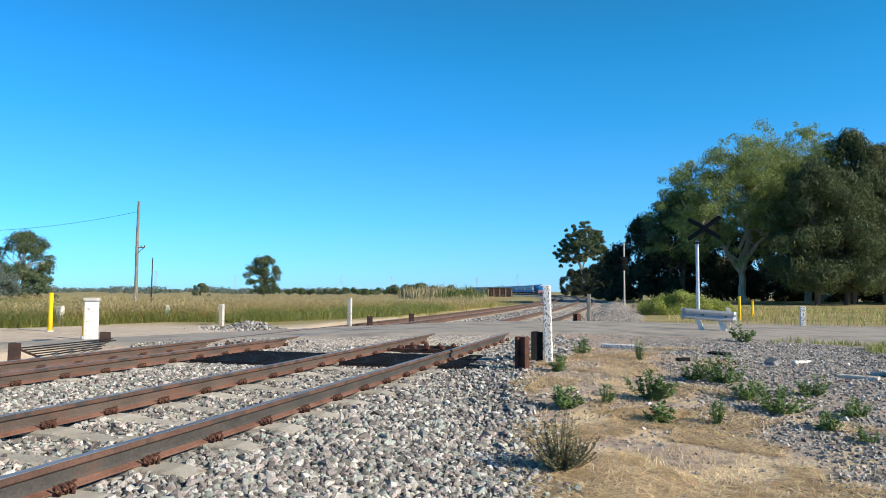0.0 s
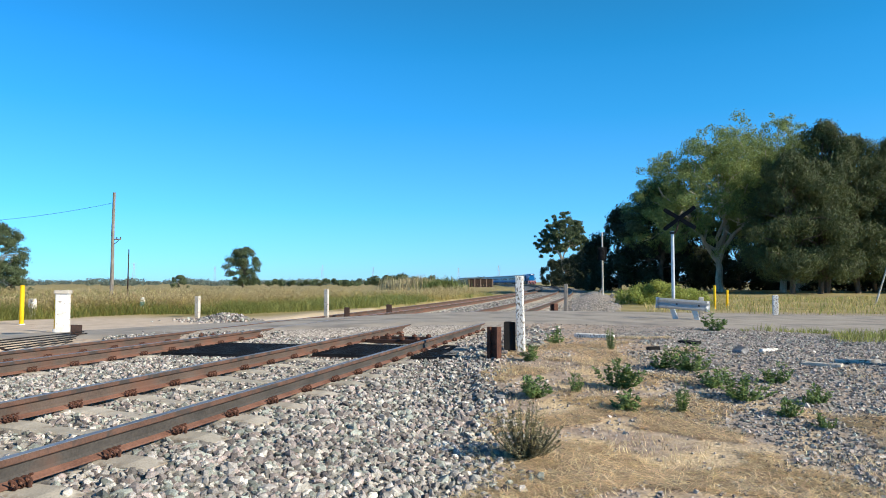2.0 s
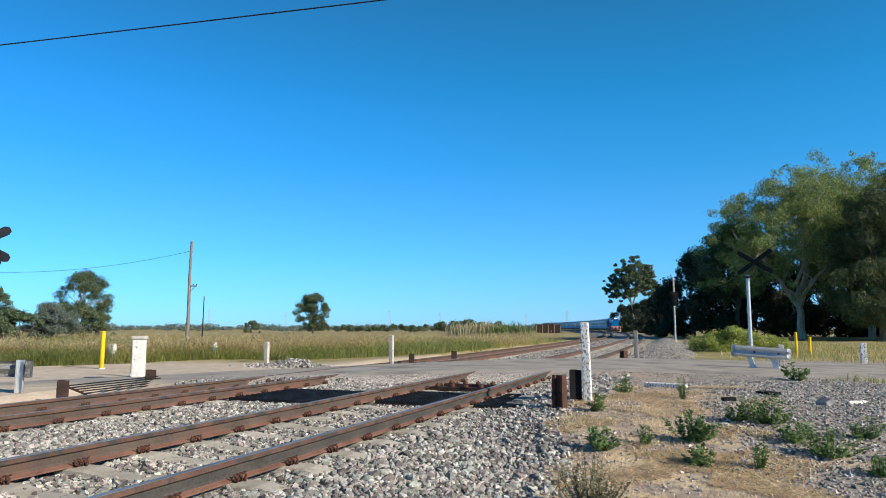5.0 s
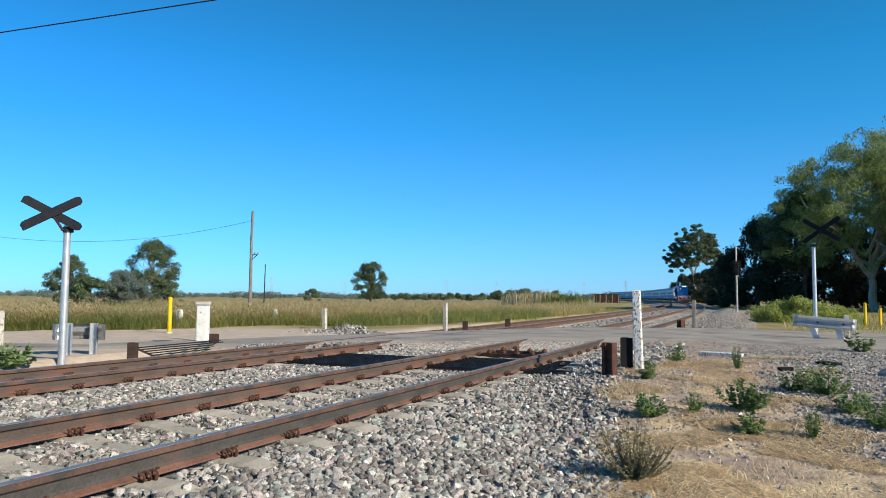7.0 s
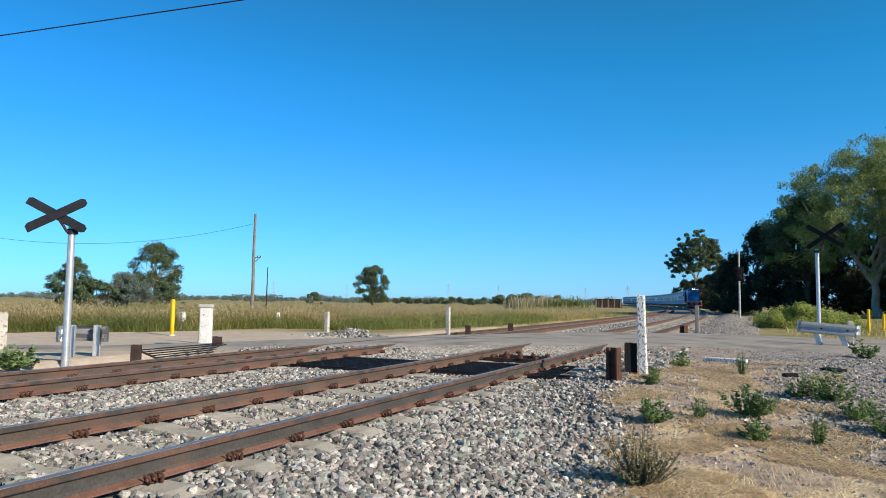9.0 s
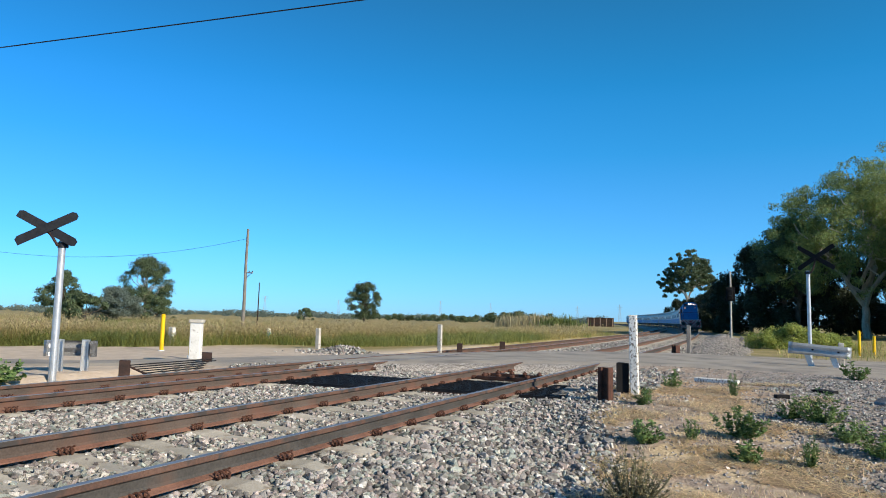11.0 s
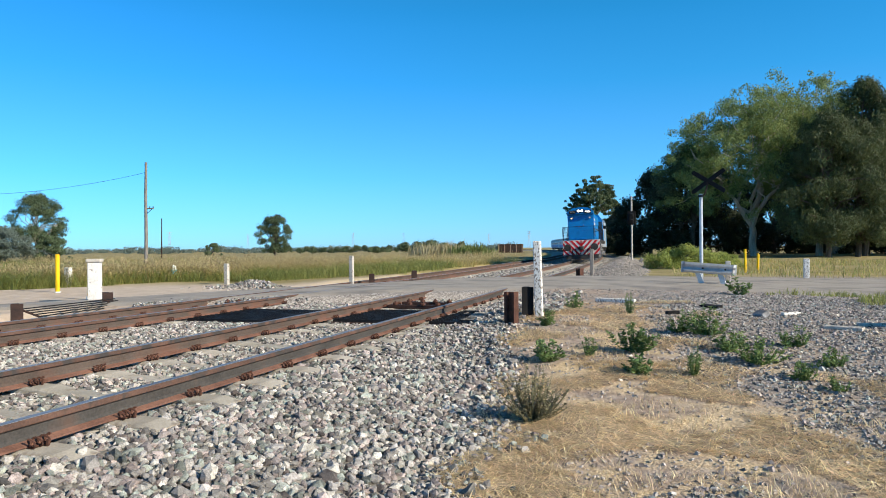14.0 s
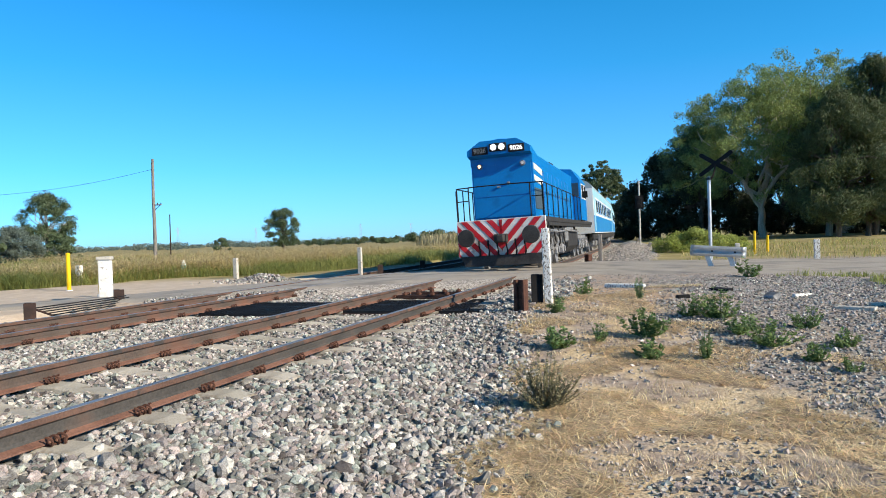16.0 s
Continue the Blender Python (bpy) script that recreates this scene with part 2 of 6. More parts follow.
def lamp_mat(name, colour, power):
    m = bpy.data.materials.new(name)
    m.use_nodes = True
    b = m.node_tree.nodes["Principled BSDF"]
    b.inputs["Base Color"].default_value = (0.9, 0.9, 0.9, 1)
    b.inputs["Emission Color"].default_value, b.inputs["Emission Strength"].default_value = (*colour, 1), power
    return m


def glass_mat(name, tint=(0.02, 0.025, 0.03)):
    return mat(name, tint, tuple(c * 1.5 for c in tint), 1, 5, 0.12, bump=0, spec=0.8)


M_rail = mat("rail_rust", (0.08, 0.047, 0.036), (0.17, 0.098, 0.073), 3, 60, 0.75, 0.2, 0.25, spots=(0.06, 0.052, 0.048), spot_scale=5, spot_edge=(0.5, 0.62))
M_web = mat("oily_rail_web", (0.062, 0.048, 0.04), (0.125, 0.095, 0.078), 2, 50, 0.75, 0.1, 0.2, spots=(0.15, 0.078, 0.054), spot_scale=1.5, spot_edge=(0.48, 0.7))
M_web_near = mat("oily_grey_rail_web", (0.042, 0.039, 0.036), (0.095, 0.086, 0.077), 2, 50, 0.7, 0.15, 0.2, spots=(0.12, 0.068, 0.048), spot_scale=2.0, spot_edge=(0.56, 0.75))
M_foot = mat("rusty_rail_foot", (0.12, 0.06, 0.044), (0.25, 0.13, 0.092), 4, 60, 0.85, 0.1, 0.3)
M_railtop = mat("rail_head_steel", (0.22, 0.21, 0.21), (0.42, 0.42, 0.43), 6, 90, 0.52, 0.75, 0.05, spots=(0.16, 0.09, 0.06), spot_scale=3, spot_edge=(0.6, 0.75), stretch=(1, 0.1, 1))
M_rust = mat("rust", (0.04, 0.02, 0.015), (0.14, 0.062, 0.042), 8, 80, 0.9, 0.1, 0.4)
M_darkrust = mat("dark_rusty_steel", (0.02, 0.014, 0.013), (0.07, 0.038, 0.03), 6, 70, 0.8, 0.2, 0.3)
M_sleeper = mat("sleeper_concrete", (0.33, 0.3, 0.25), (0.52, 0.48, 0.41), 4, 70, 0.92, bump=0.35, vary=0.12, each="object", spots=(0.24, 0.2, 0.16), spot_scale=6, spot_edge=(0.58, 0.7))
M_stone = mat("ballast_stone", (0.145, 0.138, 0.132), (0.44, 0.422, 0.402), 14, 120, 0.9, bump=0.4, vary=0.6, depth=0.004)
M_pebble = mat("pebble", (0.25, 0.22, 0.2), (0.42, 0.38, 0.34), 14, 90, 0.9, bump=0.3, vary=0.5, depth=0.003)
M_bar = mat("black_steel_bar", (0.008, 0.008, 0.009), (0.03, 0.028, 0.027), 6, 60, 0.55, 0.4, 0.2)
M_conc = mat("weathered_concrete", (0.38, 0.35, 0.3), (0.6, 0.56, 0.5), 5, 60, 0.92, bump=0.4, spots=(0.16, 0.13, 0.11), spot_scale=14, spot_edge=(0.55, 0.68))
M_limewash = mat("flaking_limewash", (0.66, 0.64, 0.6), (0.85, 0.84, 0.8), 6, 50, 0.9, bump=0.5, spots=(0.2, 0.17, 0.14), spot_scale=40, spot_edge=(0.53, 0.6), stretch=(1, 1, 0.55))
M_pillar = mat("whitewashed_masonry", (0.6, 0.58, 0.54), (0.82, 0.81, 0.78), 4, 40, 0.9, bump=0.5, spots=(0.34, 0.3, 0.26), spot_scale=16, spot_edge=(0.6, 0.68))
M_white = mat("white_paint", (0.68, 0.68, 0.66), (0.82, 0.82, 0.8), 5, 50, 0.7, bump=0.15)
M_yellow = mat("yellow_paint", (0.72, 0.42, 0.0), (0.88, 0.56, 0.01), 5, 40, 0.5, bump=0.1)
M_cyan = mat("cyan_band", (0.05, 0.4, 0.55), (0.08, 0.5, 0.65), 5, 40, 0.5, bump=0.1)
M_galv = mat("galvanised_steel", (0.42, 0.44, 0.46), (0.62, 0.64, 0.66), 6, 50, 0.45, 0.6, 0.08, spots=(0.35, 0.3, 0.26), spot_scale=5, spot_edge=(0.66, 0.8))
M_signback = mat("dark_sign_metal", (0.014, 0.015, 0.018), (0.035, 0.036, 0.042), 4, 40, 0.6, 0.2, 0.05)
M_wood = mat("grey_split_wood", (0.12, 0.105, 0.09), (0.36, 0.33, 0.295), 3, 50, 0.9, bump=0.6, stretch=(6, 6, 0.7), vary=0.15, each="object")
M_bark = mat("pale_bark", (0.26, 0.23, 0.18), (0.6, 0.55, 0.46), 1.2, 14, 0.9, bump=0.5, stretch=(2, 2, 0.5))
M_darkbark = mat("dark_bark", (0.05, 0.04, 0.03), (0.16, 0.13, 0.1), 1.5, 14, 0.95, bump=0.6, stretch=(3, 3, 0.5))
M_euc = leaf_mat("eucalyptus_leaf", (0.15, 0.2, 0.062), (0.31, 0.37, 0.125), 0.4, 0.42)
M_cas = leaf_mat("casuarina_needle", (0.05, 0.07, 0.03), (0.125, 0.155, 0.06), 0.4, 0.25)
# near-black leaves: the shade on the trees' near side is in the colour
M_dark = leaf_mat("shaded_leaf", (0.016, 0.024, 0.012), (0.04, 0.055, 0.024), through=0.12)
M_mid = leaf_mat("field_tree_leaf", (0.06, 0.092, 0.048), (0.135, 0.178, 0.085), 0.4, 0.3)
M_shrub = leaf_mat("shrub_leaf", (0.24, 0.29, 0.06), (0.44, 0.48, 0.14), 0.35, 0.45)
# paled with distance haze for the far woods; also the low grey-green tree
M_far = leaf_mat("haze_grey_leaf", (0.1, 0.135, 0.115), (0.17, 0.21, 0.175))
M_reed = leaf_mat("reed", (0.26, 0.23, 0.12), (0.5, 0.44, 0.28))
M_reedg = leaf_mat("green_reed", (0.1, 0.14, 0.04), (0.2, 0.24, 0.08))
M_grass = leaf_mat("golden_grass", (0.36, 0.3, 0.11), (0.6, 0.5, 0.22), 0.4, 0.5)
M_plume = leaf_mat("grass_plume", (0.36, 0.285, 0.14), (0.58, 0.475, 0.26), 0.35, 0.45)
M_grassg = leaf_mat("green_grass", (0.18, 0.22, 0.06), (0.37, 0.38, 0.13), 0.4, 0.5)
M_straw = leaf_mat("dry_straw", (0.55, 0.42, 0.24), (0.92, 0.78, 0.54), 0.5, 0.35)
M_weed = leaf_mat("weed_leaf", (0.1, 0.165, 0.055), (0.24, 0.33, 0.12), 0.4, 0.35)
M_dryweed = leaf_mat("dry_weed_twig", (0.13, 0.12, 0.065), (0.27, 0.24, 0.14), 0.4, 0.1)
M_blue = mat("locomotive_blue", (0.0, 0.14, 0.42), (0.0, 0.18, 0.5), 1.2, 30, 0.42, bump=0.03, spots=(0.0, 0.1, 0.3), spot_scale=1.6, spot_edge=(0.6, 0.8), spec=0.3)
M_red = mat("red_paint", (0.4, 0.012, 0.02), (0.55, 0.02, 0.03), 3, 30, 0.5, bump=0.05, spots=(0.2, 0.03, 0.03), spot_scale=5)
M_stripew = mat("grimy_white_paint", (0.5, 0.48, 0.45), (0.74, 0.72, 0.7), 3, 30, 0.55, bump=0.05, spots=(0.3, 0.26, 0.23), spot_scale=4, spot_edge=(0.58, 0.75))
M_frame = mat("sooty_underframe", (0.012, 0.012, 0.013), (0.06, 0.057, 0.055), 3, 40, 0.75, 0.2, 0.3)
M_greymech = mat("greasy_grey_steel", (0.11, 0.112, 0.115), (0.34, 0.34, 0.345), 4, 40, 0.65, 0.3, 0.3)
M_carwhite = mat("coach_pale_paint", (0.55, 0.58, 0.58), (0.72, 0.74, 0.74), 0.8, 20, 0.5, bump=0.04, spots=(0.42, 0.42, 0.4), spot_scale=1.3, spot_edge=(0.6, 0.8))
M_carblue = mat("coach_blue_paint", (0.01, 0.16, 0.42), (0.03, 0.24, 0.52), 0.8, 20, 0.45, bump=0.03)
M_carlight = mat("coach_light_blue_paint", (0.22, 0.47, 0.58), (0.32, 0.56, 0.66), 0.8, 20, 0.45, bump=0.03)
M_roof = mat("coach_roof_grey", (0.2, 0.27, 0.3), (0.3, 0.37, 0.4), 0.8, 20, 0.6, bump=0.05)
M_glass = glass_mat("dark_window_glass")
M_lamp = lamp_mat("headlight_glow", (1.0, 0.92, 0.88), 5.0)
M_lampdim = lamp_mat("marker_glow", (1.0, 0.6, 0.2), 2.0)
M_board = lamp_mat("lit_number_board", (1.0, 0.98, 0.95), 1.2)
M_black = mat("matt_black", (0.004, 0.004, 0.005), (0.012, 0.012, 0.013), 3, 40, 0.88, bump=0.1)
M_wagon = mat("rusty_wagon_brown", (0.025, 0.016, 0.013), (0.07, 0.042, 0.03), 1.5, 20, 0.85, bump=0.1)
M_wagonpost = mat("pale_wagon_post", (0.2, 0.14, 0.1), (0.3, 0.22, 0.17), 1.5, 20, 0.8, bump=0.1)
M_carpaint = mat("car_blue_paint", (0.01, 0.1, 0.3), (0.015, 0.14, 0.38), 1, 20, 0.25, bump=0, spec=0.6)
M_tyre = mat("tyre_rubber", (0.012, 0.012, 0.012), (0.03, 0.03, 0.03), 5, 40, 0.85, bump=0.2)
M_slate = mat("slate_grille", (0.035, 0.06, 0.085), (0.07, 0.105, 0.13), 3, 40, 0.6, 0.1, 0.2, stretch=(1, 1, 6))
M_wire = mat("black_cable", (0.01, 0.01, 0.012), (0.02, 0.02, 0.024), 1, 5, 0.6, bump=0)
# pylon steel paled to blue-grey, the air's haze mixed into its colour
M_pylon = mat("haze_pale_pylon_steel", (0.3, 0.33, 0.36), (0.42, 0.45, 0.48), 0.2, 2, 0.7, 0.0, 0.0)
M_house = mat("white_plaster", (0.7, 0.7, 0.68), (0.82, 0.82, 0.8), 0.5, 8, 0.9, bump=0.1)


def ramp_node(nt, stops):
    r = nt.nodes.new("ShaderNodeValToRGB")
    e = r.color_ramp.elements
    while len(e) < len(stops):
        e.new(0.5)
    for k, (p, c) in zip(e, stops):
        k.position, k.color = p, (*c, 1)
    return r


def ground_material():
    """Grey-brown gravelly earth with straw patches, turning to meadow away from the crossing."""
    m = bpy.data.materials.new("earth")
    m.use_nodes = True
    nt = m.node_tree
    N, L = nt.nodes, nt.links
    b = N["Principled BSDF"]
    co = N.new("ShaderNodeTexCoord")

    def nz(scale, detail=6):
        n = N.new("ShaderNodeTexNoise")
        n.inputs["Scale"].default_value, n.inputs["Detail"].default_value = scale, detail
        L.new(co.outputs["Object"], n.inputs["Vector"])
        return n.outputs[0]

    def mixc(f, a, c):
        x = N.new("ShaderNodeMix")
        x.data_type = "RGBA"
        L.new(f, x.inputs[0])
        L.new(a, x.inputs[6])
        L.new(c, x.inputs[7])
        return x.outputs[2]

    def step(v, a, c):
        r = N.new("ShaderNodeMapRange")
        r.inputs[1].default_value, r.inputs[2].default_value = a, c
        L.new(v, r.inputs[0])
        return r.outputs[0]

    def math2(op, a, c):
        x = N.new("ShaderNodeMath")
        x.operation = op
        for i, v in enumerate((a, c)):
            if isinstance(v, (int, float)):
                x.inputs[i].default_value = v
            else:
                L.new(v, x.inputs[i])
        return x.outputs[0]

    earth = ramp_node(nt, [(0.3, (0.25, 0.195, 0.155)), (0.5, (0.38, 0.3, 0.24)), (0.7, (0.5, 0.41, 0.33))])
    L.new(nz(9), earth.inputs[0])
    straw = ramp_node(nt, [(0.3, (0.4, 0.3, 0.18)), (0.5, (0.6, 0.46, 0.29)), (0.7, (0.78, 0.63, 0.42))])
    L.new(nz(40), straw.inputs[0])
    sep = N.new("ShaderNodeSeparateXYZ")
    L.new(co.outputs["Object"], sep.inputs[0])
    x, y = sep.outputs[0], sep.outputs[1]
    # straw lies in a bank beside the ballast
    skew = math2("ADD", x, math2("MULTIPLY", math2("SUBTRACT", y, 7.0), 0.17))
    near = math2("MULTIPLY", step(math2("ADD", skew, math2("MULTIPLY", nz(0.8), 3.0)), 4.3, 2.5), math2("MULTIPLY", step(y, 16.3, 14.0), step(x, -3.3, -2.7)))
    patch = math2("MULTIPLY", near, step(math2("SUBTRACT", nz(1.6), math2("MULTIPLY", step(y, 7.0, 11.0), 0.07)), 0.46, 0.6))
    # fine grey chippings pressed into the earth farther out
    vor = N.new("ShaderNodeTexVoronoi")
    vor.inputs["Scale"].default_value = 38.0
    L.new(co.outputs["Object"], vor.inputs["Vector"])
    bw = N.new("ShaderNodeRGBToBW")
    L.new(vor.outputs["Color"], bw.inputs[0])
    chips = ramp_node(nt, [(0.15, (0.15, 0.135, 0.125)), (0.5, (0.29, 0.265, 0.245)), (0.8, (0.46, 0.43, 0.4))])
    L.new(bw.outputs[0], chips.inputs[0])
    strewn = math2("MULTIPLY", step(math2("ADD", skew, math2("MULTIPLY", nz(1.1), 2.4)), 1.7, 3.2), step(nz(7.0), 0.36, 0.56))
    strewn = math2("MAXIMUM", strewn, math2("MULTIPLY", step(x, -2.5, -3.1), step(x, -10.0, -9.0)))
    col = mixc(strewn, earth.outputs[0], chips.outputs[0])
    col = mixc(patch, col, straw.outputs[0])
    # red-brown soil by the road edge
    soil = ramp_node(nt, [(0.3, (0.36, 0.235, 0.14)), (0.7, (0.52, 0.37, 0.24))])
    L.new(nz(14), soil.inputs[0])
    spot = math2("MULTIPLY", step(skew, 1.6, 0.7), math2("MULTIPLY", step(y, 11.0, 12.6), step(y, 15.8, 14.8)))
    col = mixc(math2("MULTIPLY", spot, math2("MULTIPLY", step(x, -2.5, -2.0), step(nz(2.2), 0.36, 0.52))), col, soil.outputs[0])
    # pale dust on the far side of the tracks
    dust = ramp_node(nt, [(0.3, (0.5, 0.405, 0.315)), (0.7, (0.62, 0.52, 0.42))])
    L.new(nz(3), dust.inputs[0])
    col = mixc(step(x, -10.5, -12.5), col, dust.outputs[0])
    # meadow
    mead = ramp_node(nt, [(0.3, (0.2, 0.18, 0.07)), (0.5, (0.32, 0.265, 0.12)), (0.7, (0.42, 0.345, 0.19))])
    L.new(nz(0.35), mead.inputs[0])
    far_r = step(math2("ADD", y, math2("MULTIPLY", nz(0.3), 5)), 33.5, 36.0)
    side = math2("MULTIPLY", step(math2("SUBTRACT", y, math2("MULTIPLY", x, 0.35)), 26.0, 29.0), step(x, -11, -14))
    col = mixc(math2("MAXIMUM", far_r, side), col, mead.outputs[0])
    L.new(col, b.inputs["Base Color"])
    b.inputs["Roughness"].default_value = 0.95
    b.inputs["Specular IOR Level"].default_value = 0.15
    vo = N.new("ShaderNodeTexVoronoi")
    vo.inputs["Scale"].default_value = 26
    L.new(co.outputs["Object"], vo.inputs["Vector"])
    h = math2("ADD", math2("MULTIPLY", vo.outputs["Distance"], -0.5), nz(45))
    bp = N.new("ShaderNodeBump")
    bp.inputs["Strength"].default_value, bp.inputs["Distance"].default_value = 0.7, 0.02
    L.new(h, bp.inputs["Height"])
    L.new(bp.outputs[0], b.inputs["Normal"])
    return m


def stone_bed_material(name, scale, lo, hi):
    """Crushed stone seen from some way off: cells of differing grey with dark gaps."""
    m = bpy.data.materials.new(name)
    m.use_nodes = True
    nt = m.node_tree
    N, L = nt.nodes, nt.links
    b = N["Principled BSDF"]
    co = N.new("ShaderNodeTexCoord")
    vo = N.new("ShaderNodeTexVoronoi")
    vo.inputs["Scale"].default_value = scale
    L.new(co.outputs["Object"], vo.inputs["Vector"])
    bw = N.new("ShaderNodeSeparateColor")
    L.new(vo.outputs["Color"], bw.inputs[0])
    r = ramp_node(nt, [(0.0, lo), (0.6, tuple((a + c) / 2 for a, c in zip(lo, hi))), (1.0, hi)])
    L.new(bw.outputs[0], r.inputs[0])
    nz = N.new("ShaderNodeTexNoise")
    nz.inputs["Scale"].default_value = 0.7
    L.new(co.outputs["Object"], nz.inputs["Vector"])
    hv = N.new("ShaderNodeHueSaturation")
    mr = N.new("ShaderNodeMapRange")
    mr.inputs[3].default_value, mr.inputs[4].default_value = 0.75, 1.25
    L.new(nz.outputs[0], mr.inputs[0])
    L.new(mr.outputs[0], hv.inputs["Value"])
    L.new(r.outputs[0], hv.inputs["Color"])
    L.new(hv.outputs[0], b.inputs["Base Color"])
    b.inputs["Roughness"].default_value = 0.92
    bp = N.new("ShaderNodeBump")
    bp.inputs["Strength"].default_value, bp.inputs["Distance"].default_value = 0.9, 0.03
    bp.invert = True
    L.new(vo.outputs["Distance"], bp.inputs["Height"])
    L.new(bp.outputs[0], b.inputs["Normal"])
    return m


M_ground = ground_material()
M_bed = stone_bed_material("ballast_bed", 19.0, (0.15, 0.138, 0.12), (0.38, 0.355, 0.315))
M_road = mat("grey_gravel_road", (0.28, 0.25, 0.212), (0.4, 0.36, 0.31), 1.2, 55, 0.92, bump=0.6, depth=0.015, spots=(0.16, 0.15, 0.145), spot_scale=0.8, spot_edge=(0.5, 0.75))

# ---- ground, road, railway ----
def spread(a, b, step, out):
    """Even steps from a to b, then growing ones out to -out and out."""
    v = list(np.arange(a, b, step))
    lo, hi, d = a, b, step
    left, right = [], []
    while hi < out or lo > -out:
        d *= 1.22
        lo, hi = lo - d, hi + d
        left.append(lo)
        right.append(hi)
    return left[::-1] + v + [b] + right


def build_ground():
    xs, ys = spread(-24, 10, 0.3, 4000), spread(-2, 36, 0.3, 4000)
    vs = np.array([(x, y, ground_z(x, y)) for y in ys for x in xs])
    w = len(xs)
    fs = np.array([(j * w + i, j * w + i + 1, (j + 1) * w + i + 1, (j + 1) * w + i) for j in range(len(ys) - 1) for i in range(w - 1)])
    ob = big_mesh("ground", vs, fs, M_ground)
    for p in ob.data.polygons:
        p.use_smooth = True
    tagged(ob, "grey-brown gravelly earth with dry straw patches and meadow", "ground", kind="structure")


def build_road():
    xs = np.arange(-60, 90.1, 0.5)
    vs, fs, k = [], [], 14
    for x in xs:
        n, f, h = (float(np.interp(x, ROAD_X, r)) for r in (ROAD_N, ROAD_F, ROAD_Z))
        n += noise.noise((x * 0.7, 0, 0)) * 0.35
        f += noise.noise((x * 0.7, 9, 0)) * 0.35
        for i in range(k + 1):
            y = n + (f - n) * i / k
            edge = min(i, k - i)
            vs.append((x, y, h + (-0.09 if edge == 0 else 0.012 * noise.noise((x * 0.8, y * 0.8, 2)))))
    w = k + 1
    fs = [(a * w + i, (a + 1) * w + i, (a + 1) * w + i + 1, a * w + i + 1) for a in range(len(xs) - 1) for i in range(k)]
    ob = link_mesh("road", vs, fs, M_road, shade=True)
    tagged(ob, "worn grey gravel road crossing the rails", "road", kind="structure")


def sweep(name, section, s_list, material, parent=None, closed=True, off=0.0):
    """A cross-section of (sideways, up) pulled along the line of the railway."""
    vs, n = [], len(section)
    for s in s_list:
        for u, z in section:
            x, y, _ = line(s, off + u)
            vs.append((x, y, z))
    fs = []
    for a in range(len(s_list) - 1):
        for i in range(n if closed else n - 1):
            j = (i + 1) % n
            fs.append((a * n + i, (a + 1) * n + i, (a + 1) * n + j, a * n + j))
    if closed:
        fs += [tuple(range(n)), tuple(range((len(s_list) - 1) * n, len(s_list) * n))[::-1]]
    return link_mesh(name, vs, fs, material, parent)


S_LONG = [-40, -10, 0, 6] + list(range(12, 60, 6)) + list(range(60, 420, 10))
RAIL_HEAD = [(-0.034, -0.044), (0.034, -0.044), (0.037, -0.038), (0.036, -0.006), (0.03, -0.001), (-0.03, -0.001), (-0.036, -0.006), (-0.037, -0.038)]
RAIL_WEB = [(-0.02, -0.139), (0.02, -0.139), (0.009, -0.118), (0.009, -0.06), (0.02, -0.044), (-0.02, -0.044), (-0.009, -0.06), (-0.009, -0.118)]
RAIL_FOOT = [(-0.07, -0.172), (0.07, -0.172), (0.07, -0.16), (0.02, -0.139), (-0.02, -0.139), (-0.07, -0.16)]


def build_ballast():
    """The stone bed under both tracks."""
    us = [-7.9 + 11.4 * k / 90 for k in range(91)]
    ss = list(np.arange(-4, 16, 0.15)) + list(np.arange(16, 60, 0.8)) + list(range(60, 420, 8))
    ob = sweep("ballast_bed", [(u, 0.0) for u in us], ss, M_bed, closed=False)
    for i, v in enumerate(ob.data.vertices):
        x, y, _ = v.co
        v.co.z = bed_z(us[i % 91], y) + 0.022 * noise.noise((x * 2.2, y * 2.2, 0)) + 0.012 * noise.noise((x * 9, y * 9, 0))
    tagged(ob, "bed of grey crushed stone under the rails", "ballast", kind="structure")


def clip_mesh():
    """A rusty spring clip: a coil bent over the rail's foot, with its bolt."""
    bm = bmesh.new()
    pts = [(0.004 + 0.034 * math.sin(a), -0.085 + 0.17 * i / 34, 0.034 + 0.03 * math.cos(a)) for i, a in ((k, k * 0.56) for k in range(35))]
    tube(bm, pts, 0.0085, 5)
    box(bm, 0.035, 0, 0.006, 0.07, 0.12, 0.012, 0.004)
    rod(bm, (-0.03, -0.03, 0), (-0.03, -0.03, 0.04), 0.012, seg=6)
    me = bpy.data.meshes.new("clip")
    bm.to_mesh(me)
    bm.free()
    me.materials.append(M_rust)
    return me


